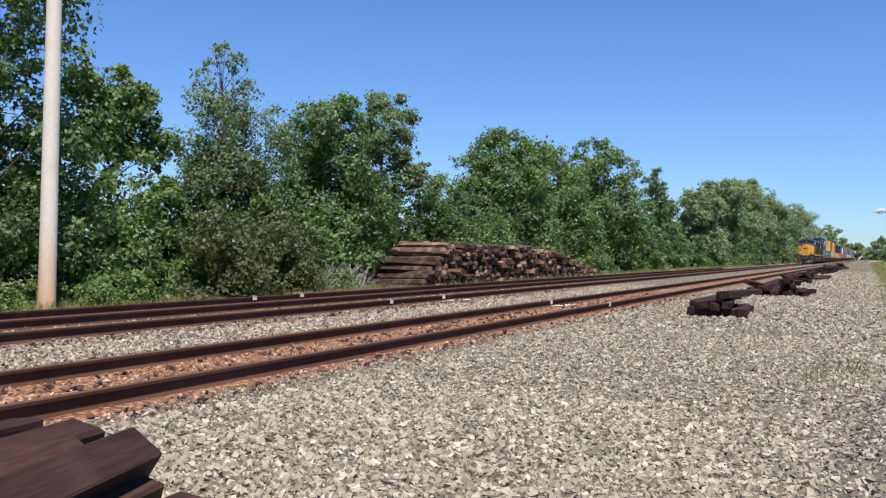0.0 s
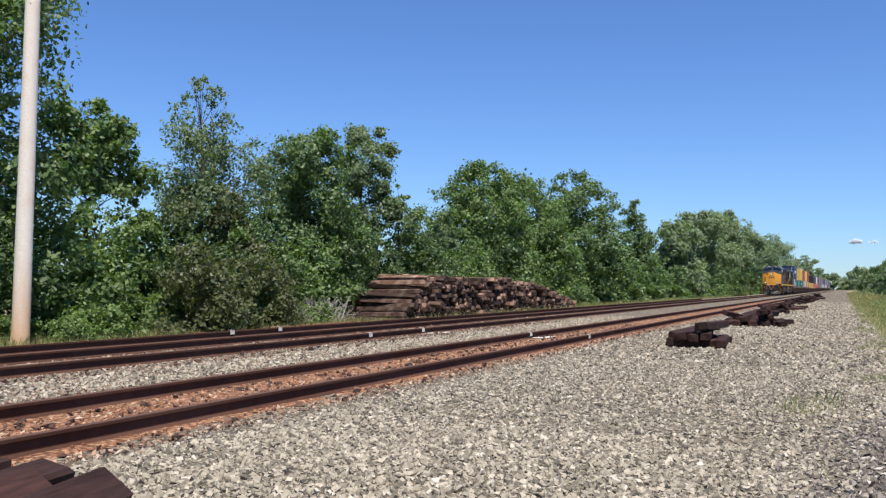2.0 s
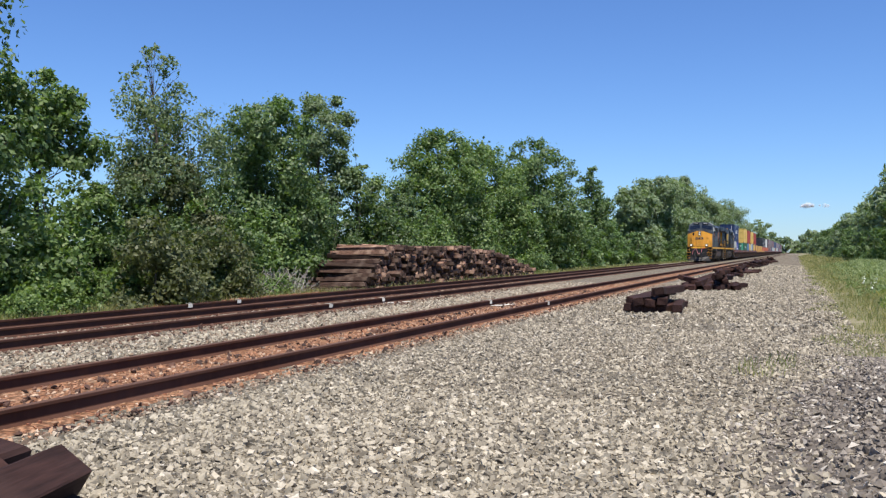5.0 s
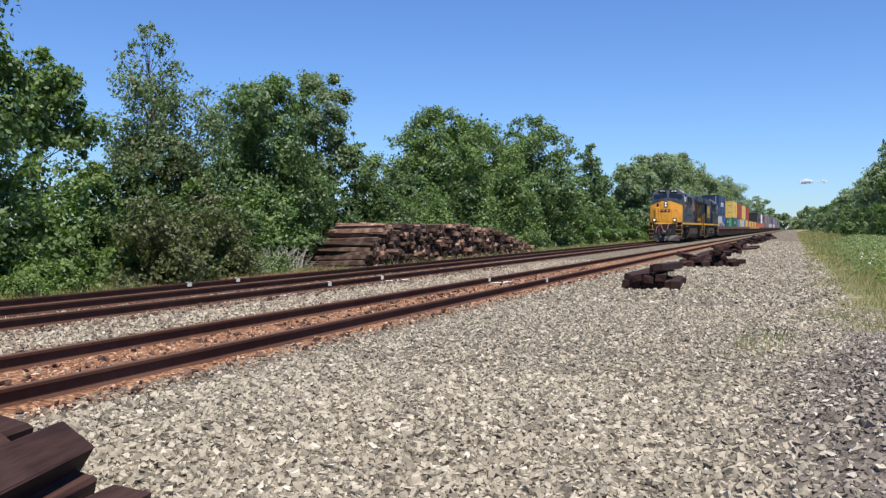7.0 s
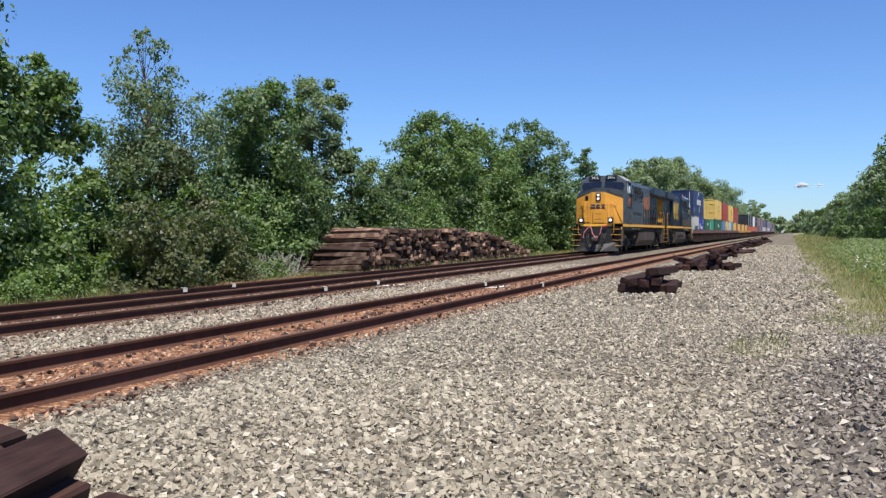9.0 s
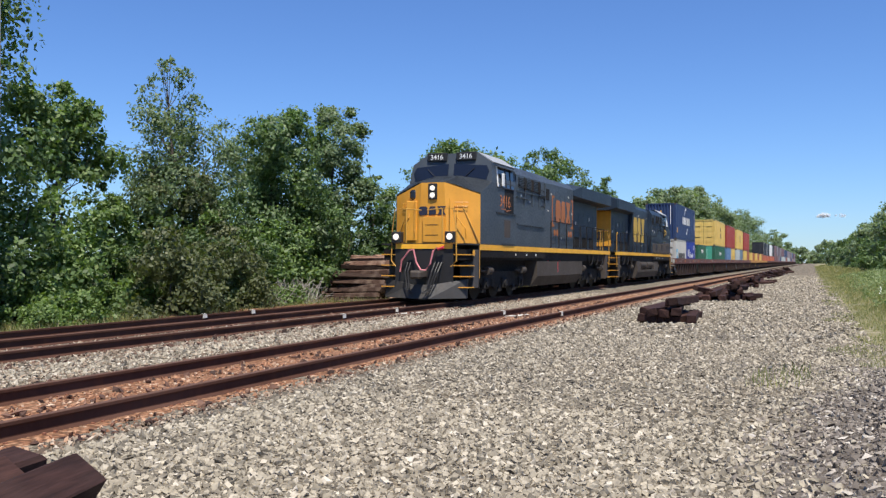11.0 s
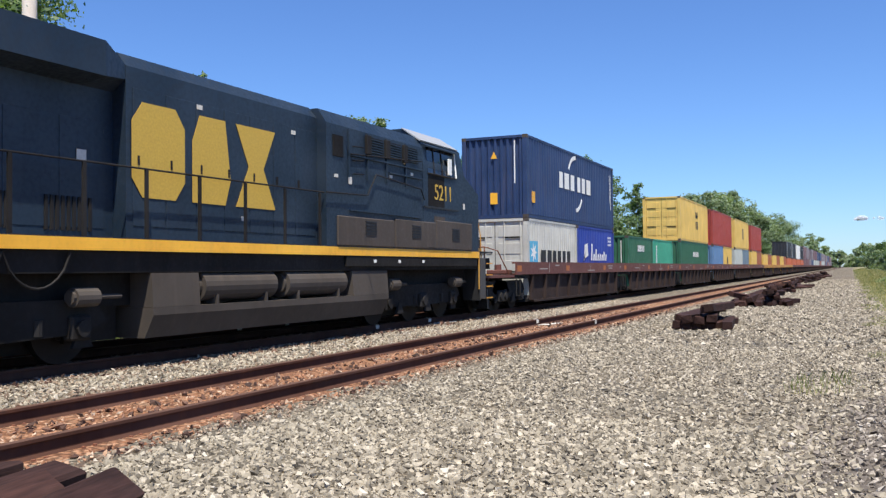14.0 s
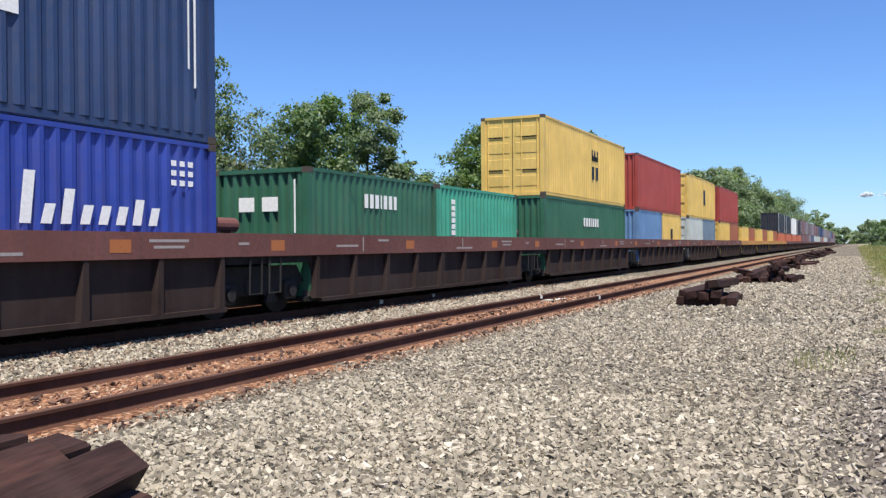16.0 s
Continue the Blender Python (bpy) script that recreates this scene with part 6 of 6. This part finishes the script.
def well_car(label, paint_mat, near=True, y0=-1.55, y1=13.5, end_platform=False):
    """A deep well between low side sills; origin at the well's front end."""
    c = root("well_car", label, "railway wagon", "wagons of the train")
    for s in (1, -1):
        bm = B()
        prism(bm, [(s * x, z) for x, z in ((1.2, 1.56), (1.38, 1.56), (1.38, 1.14), (1.2, 1.14), (1.2, 1.18), (1.32, 1.18), (1.32, 1.5), (1.2, 1.5))], "y", y0, y1)
        part("top_sill", bm, paint_mat, c, "oxide brown top sill")
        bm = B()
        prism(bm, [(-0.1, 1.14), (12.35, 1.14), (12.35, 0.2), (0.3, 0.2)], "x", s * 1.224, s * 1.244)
        part("side_web", bm, M["car_web"], c, "dusty brown recessed side darkened for the shade of the sill")
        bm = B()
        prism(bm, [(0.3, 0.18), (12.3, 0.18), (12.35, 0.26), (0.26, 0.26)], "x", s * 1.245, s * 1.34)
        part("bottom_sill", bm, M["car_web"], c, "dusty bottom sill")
        ys = [0.13 + 1.507 * k for k in range(9)] if near else [0.2, 4, 8, 12]
        for y in ys:
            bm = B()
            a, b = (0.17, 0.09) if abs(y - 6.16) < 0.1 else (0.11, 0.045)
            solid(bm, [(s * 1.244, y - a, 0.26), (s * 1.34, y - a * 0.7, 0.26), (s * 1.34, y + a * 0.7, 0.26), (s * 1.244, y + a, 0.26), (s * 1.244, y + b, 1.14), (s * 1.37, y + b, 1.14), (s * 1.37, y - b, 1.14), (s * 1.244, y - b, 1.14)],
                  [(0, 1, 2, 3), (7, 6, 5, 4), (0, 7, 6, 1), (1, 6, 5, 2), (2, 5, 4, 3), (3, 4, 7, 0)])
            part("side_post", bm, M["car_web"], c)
        if near:
            for y, l, z in ((0.8, 0.9, 1.3), (2.6, 0.5, 1.42), (7.0, 1.1, 1.22), (10.4, 0.9, 1.4), (10.5, 0.7, 1.3), (12.6, 0.3, 1.35)):
                bm = B()
                box(bm, s * 1.38, s * 1.383, y, y + l, z, z + 0.045)
                part("stencil", bm, M["stencil"], c, "worn white stencilled data")
            for y in (1.9, 7.4):
                bm = B()
                box(bm, s * 1.38, s * 1.383, y, y + 0.04, 1.2, 1.52)
                part("stencil", bm, M["stencil"], c, "worn white stencilled line")
            for y in (-1.5, 4.0, 9.6):
                bm = B()
                box(bm, s * 1.38, s * 1.384, y, y + 0.42, 1.24, 1.44)
                part("reflector", bm, M["orange"], c, "orange reflective patch")
    bm = B()
    box(bm, -1.2, 1.2, -0.1, 12.3, 0.2, 0.3)
    box(bm, -1.3, 1.3, y0, -0.12, 1.0, 1.16)
    box(bm, -1.3, 1.3, 12.35, y1, 1.0, 1.16)
    part("well_floor", bm, M["under"], c)
    bm = B()
    box(bm, -0.35, 0.35, -1.7, -0.2, 0.7, 1.0)
    box(bm, -0.35, 0.35, 12.3, 13.6, 0.7, 1.0)
    part("draft_sill", bm, M["under"], c)
    truck(c, -1.5, 2, 0.45, 1.02, M["under"])
    if near:
        for x in (-0.9, 0.2):
            bm = B()
            box(bm, x, x + 0.7, -1.3, -0.7, 1.16, 1.3, 0.02)
            rod(bm, (x + 0.3, -1.0, 1.3), (x + 0.3, -1.0, 1.48), 0.12, 12)
            part("brake_gear", bm, M["car"], c, "rusty brake gear on the end deck")
        bm = B()
        rod(bm, (0.75, 12.55, 1.72), (0.75, 13.25, 1.72), 0.14, 14)
        for y in (12.7, 13.1):
            box(bm, 0.66, 0.84, y - 0.04, y + 0.04, 1.16, 1.62)
        part("air_reservoir", bm, M["car"], c, "faded red air reservoir")
        for y in (-1.5, 12.98):
            bm = B()
            path_rod(bm, [(1.34, y, 1.1), (1.36, y - 0.05, 0.45), (1.36, y + 0.3, 0.45), (1.34, y + 0.35, 1.1)], 0.02)
            part("ladder_step", bm, M["steel"], c)
    if end_platform:
        bm = B()
        box(bm, -1.3, 1.3, -4.1, -1.56, 1.05, 1.14)
        box(bm, -0.4, 0.4, -4.3, -1.6, 0.75, 1.05)
        part("end_deck", bm, M["car"], c, "brown end deck")
        bm = B()
        for x in (-1.25, -0.4, 0.4, 1.25):
            path_rod(bm, [(x, -4.05, 1.14), (x, -4.05, 2.0)], 0.02)
        for z in (1.55, 2.0):
            path_rod(bm, [(-1.25, -4.05, z), (1.25, -4.05, z)], 0.02)
        path_rod(bm, [(1.27, -4.05, 2.0), (1.27, -3.0, 1.9), (1.27, -2.0, 1.16)], 0.02)
        part("deck_railing", bm, M["rust"], c, "rusty deck railing")
        bm = B()
        for x, z in ((-0.9, 1.35), (-0.5, 1.5), (0.5, 1.4)):
            rod(bm, (x, -3.5, 1.14), (x, -3.5, z + 0.2), 0.05, 8)
            rod(bm, (x - 0.12, -3.5, z + 0.2), (x + 0.12, -3.5, z + 0.2), 0.16, 14)
        part("brake_wheel", bm, M["stripe"], c, "hand brake gear")
        bm = B()
        box(bm, -0.2, 0.2, -4.9, -4.3, 0.75, 1.0, 0.05)
        part("coupler", bm, M["rust"], c)
        truck(c, -3.0, 2, 0.45, 1.02, M["under"])
    return c


def build_train():
    lead = locomotive("lead freight engine, golden yellow nose and faded grey-blue hood", M["grey_blue"], M["grey_blue"], "3416", True)
    ride(lead, 0.0)
    trail = locomotive("second freight engine in dark navy coupled backwards", M["navy"], M["under"], "5211", False)
    ride(trail, 40.8, 0, 180)
    first = 45.9
    pitch = 15.07
    W, Wt = M["white"], 1.2185
    for k in range(34):
        yel = 6 <= k <= 9
        w = well_car("empty-ended yellow well wagon" if yel else "oxide brown double-stack well wagon", M["car_yellow"] if yel else M["car"], k < 6, end_platform=(k == 0))
        ride(w, first + pitch * k)

    def load(k, c, dy=0.0, top=False, z=None):
        ride(c, first + pitch * k + dy, (3.10 if top else 0.30) if z is None else z)
        return c

    c = load(0, container("dark navy corrugated forty-foot container with large white lettering", (0.014, 0.036, 0.105), "navy_box"), top=True)
    bars(c, "lettering", W, letters(3.7, (0.55, 0.72, 0.62, -0.2, 0.55, 0.58, 0.74), 0.12, 1.34, 1.96, 0.2))
    bars(c, "emblem_arc", W, [arc(5.95, 1.62, 1.16, 1.0, 88, 150), arc(5.95, 1.62, 1.12, 0.96, 272, 328)], lab="white arcs round the lettering")
    bars(c, "placard", M["stripe"], [(0.5, 0.85, 0.55, 0.95)], lab="yellow placard")
    bars(c, "data", W, [(11.5, 11.54, 1.2, 2.5), (11.65, 11.7, 0.9, 2.5)])
    bm = B()
    box(bm, 0.75, 0.79, 0.012, 0.018, 1.2, 2.7)
    part("data_column", bm, W, c, "column of white data marks")
    bm = B()
    prism(bm, [(-0.12, 2.1), (0.12, 2.1), (0.0, 2.35)], "y", 0.012, 0.018)
    box(bm, -0.15, 0.12, 0.012, 0.018, 0.5, 0.9)
    part("warning_sticker", bm, M["stripe"], c, "yellow warning stickers")
    c = load(0, container("pale grey twenty-foot container with black lettering", (0.46, 0.455, 0.415), "pale_grey_box", 6.06, 2.79, ribs=False), 0.0)
    bars(c, "lettering", M["black"], letters(1.4, (0.66, 0.56, 0.5, 0.52, 0.5, 0.54), 0.09, 1.15, 1.7, 0.16))
    bars(c, "emblem_field", M["emblem_blue"], [(0.2, 1.08, 1.2, 2.0)], 1.2185, "light blue square emblem")
    bars(c, "emblem_star", W, [[(0.64 + (0.36 if i % 2 == 0 else 0.14) * math.cos(math.pi * i / 7), 1.6 + (0.36 if i % 2 == 0 else 0.14) * math.sin(math.pi * i / 7)) for i in range(14)]], 1.2225, "white star")
    c = load(0, container("bright blue twenty-foot container with white script lettering", (0.015, 0.04, 0.26), "bright_blue_box", 6.06, 2.79), 6.13)
    s = [[(2.05 + 0.34 * i, 1.36), (2.23 + 0.34 * i, 1.36), (2.31 + 0.34 * i, 1.36 + h), (2.13 + 0.34 * i, 1.36 + h)] for i, h in enumerate((0.72, 0.28, 0.5, 0.28, 0.28, 0.28, 0.4, 0.28))]
    bars(c, "lettering", W, s)
    bars(c, "flag_emblem", W, [[(0.85, 1.35), (0.98, 1.35), (1.05, 2.0), (1.5, 2.08), (1.6, 1.55), (1.1, 1.45)]], lab="white flag emblem")
    bars(c, "data", W, [(4.95 + 0.2 * i, 5.07 + 0.2 * i, 2.35 - 0.16 * j, 2.44 - 0.16 * j) for i in range(3) for j in range(3)])
    green, teal, yel, red = (0.02, 0.10, 0.055), (0.04, 0.28, 0.18), (0.62, 0.42, 0.11), (0.30, 0.045, 0.035)
    c = load(1, container("dark green twenty-foot container with white lettering", green, "green_box", 6.06, 2.65), 0.0)
    bars(c, "lettering", W, letters(2.25, (0.2, 0.2, 0.2, 0.1, 0.2, 0.2, 0.18), 0.05, 1.88, 2.2, 0.06))
    bm = B()
    for x in (-0.55, 0.05):
        box(bm, x, x + 0.4, 0.012, 0.018, 1.75, 2.05)
    box(bm, 0.85, 0.89, 0.012, 0.018, 1.3, 2.4)
    part("lettering", bm, W, c, "white lettering")
    c = load(1, container("teal green twenty-foot container with white data", teal, "teal_box", 6.06, 2.65), 6.13)
    bars(c, "data", W, [(0.9, 1.15, 1.3 + 0.17 * i, 1.43 + 0.17 * i) for i in range(6)])
    c = load(2, container("dark green forty-foot container with white lettering", green, "green_box", 12.19, 2.79), 0.0)
    bars(c, "lettering", W, letters(5.0, (0.3, 0.3, 0.3, 0.16, 0.3, 0.3, 0.26), 0.07, 1.75, 2.1, 0.09))
    c = load(2, container("yellow forty-foot container with black lettering", yel, "yellow_box", ribs=False), 0.0, True)
    bars(c, "lettering", M["black"], [(6.3, 7.3, 1.75, 1.95), (6.3, 6.5, 1.75, 2.2), (6.7, 6.9, 1.75, 2.2), (7.1, 7.3, 1.75, 2.2), (6.3, 6.7, 0.95, 1.5), (6.9, 7.3, 0.95, 1.5)])
    load(3, container("faded blue twenty-foot container on a wagon", (0.10, 0.20, 0.36), "faded_blue_box", 6.06, 2.79), 0.0)
    c = load(3, container("yellow twenty-foot container on a wagon", yel, "yellow_box", 6.06, 2.79), 6.13)
    bars(c, "lettering", M["black"], [(2.6, 3.2, 1.3, 1.9)])
    load(3, container("brick red forty-foot container on a wagon", red, "red_box"), 0.0, True)
    load(4, container("pale grey twenty-foot container on a wagon", (0.42, 0.46, 0.44), "grey_box", 6.06, 2.79, ribs=False), 0.0)
    load(4, container("slate blue twenty-foot container on a wagon", (0.13, 0.19, 0.25), "slate_box", 6.06, 2.79), 6.13)
    c = load(4, container("yellow forty-foot container with black lettering", yel, "yellow_box", ribs=False), 0.0, True)
    bars(c, "lettering", M["black"], [(6.3, 7.2, 1.0, 2.1)])
    load(5, container("yellow twenty-foot container on a wagon", yel, "yellow_box", 6.06, 2.79, ribs=False), 0.0)
    load(5, container("brown twenty-foot container on a wagon", (0.30, 0.10, 0.05), "brown_box", 6.06, 2.79), 6.13)
    load(5, container("brick red forty-foot container on a wagon", red, "red_box"), 0.0, True)
    for k in (6, 7, 8):
        load(k, container("yellow twenty-foot container on a wagon", yel, "yellow_box", 6.06, 2.65, False), 0.0)
        load(k, container("rusty brown twenty-foot container", (0.30, 0.10, 0.05), "brown_box", 6.06, 2.65, False), 6.13)
    for k in (9, 10, 11, 12):
        load(k, container("orange-red low container on a wagon", (0.45, 0.12, 0.06), "orange_box", 12.19, 2.45, False), 0.0)
        dark = k != 11
        c = load(k, container("black forty-foot container with pale corner posts" if dark else "white forty-foot container on a wagon", (0.02, 0.025, 0.035) if dark else (0.7, 0.7, 0.68), "black_box" if dark else "white_box", 12.19, 2.9, False), 0.0, z=2.75)
        bars(c, "post_stripe", W, [(0.0, 0.5, 0.1, 2.9), (11.7, 12.19, 0.1, 2.9)], 1.224, "pale end posts")
    rng = random.Random(2)
    far = [((0.16, 0.09, 0.10), "maroon_box"), ((0.20, 0.17, 0.19), "mauve_box"), ((0.05, 0.08, 0.16), "navy_far_box"), ((0.30, 0.10, 0.05), "brown_box"), ((0.42, 0.46, 0.44), "grey_box")]
    for k in range(13, 34):
        col, nm = rng.choice(far)
        load(k, container("weathered container far down the train", col, nm, 12.19, 2.79, False), 0.0)
        col, nm = rng.choice(far[:3])
        if k % 5:
            load(k, container("weathered container far down the train", col, nm, 12.19, 2.9, False), 0.0, True)


# seconds and where the leading nose is along the line
NOSE = [(0.0, 190.0), (3.5, 137.4), (7.0, 85.4), (8.5, 63.3), (11.0, 26.65), (12.0, 11.6), (13.5, -10.0), (14.5, -24.0), (16.0, -45.75)]


def motions():
    for thing, back, z, turn in TRAIN:
        walk(thing, [(t, pose(LINE, y + back, RAIL + z, 0, 0, turn)) for t, y in NOSE])


M["grime"] = paint("grimy_brown_steel", (0.05, 0.038, 0.03), 0.75, 0.5, (0.11, 0.085, 0.065))
M["panel"] = paint("dusty_step_panel", (0.05, 0.046, 0.043), 0.6, 0.4, (0.11, 0.09, 0.075))
M["rail_yellow"] = paint("worn_yellow_handrail", (0.52, 0.27, 0.04), 0.5, 0.6, (0.16, 0.10, 0.06))
M["glare_grey"] = plain("roof_glare_paint", (0.33, 0.34, 0.35), 0.5)
M["plough"] = paint("scuffed_plough_steel", (0.03, 0.028, 0.027), 0.6, 0.5, (0.085, 0.07, 0.06))
M["cloud"] = plain("cloud_white", (0.9, 0.9, 0.92), 1.0)
ct = M["cloud"].node_tree
thin = ct.nodes.new("ShaderNodeMixShader")
thin.inputs[0].default_value = 0.78
ct.links.new(ct.nodes["Principled BSDF"].outputs[0], thin.inputs[1])
ct.links.new(ct.nodes.new("ShaderNodeBsdfTransparent").outputs[0], thin.inputs[2])
ct.links.new(thin.outputs[0], ct.nodes["Material Output"].inputs["Surface"])
M["emblem_blue"] = plain("light_blue_field", (0.10, 0.42, 0.62), 0.6)

build_ground()
build_track("near_track", NEAR, "rusty railway track on stained ballast", [(NEAR[1], 22.2, True), (NEAR[0], 22.4, False)])
build_track("far_track", FAR, "railway track with dark worn rails", [(-13.55, 17.5, False), (-13.55, 19.5, False), (FAR[0], 19.0, False), (FAR[0], 21.95, True)])
build_ties()
build_trees()
build_bushes()
build_poles()
build_cloud()
build_train()
build_grass()
build_ballast()
motions()
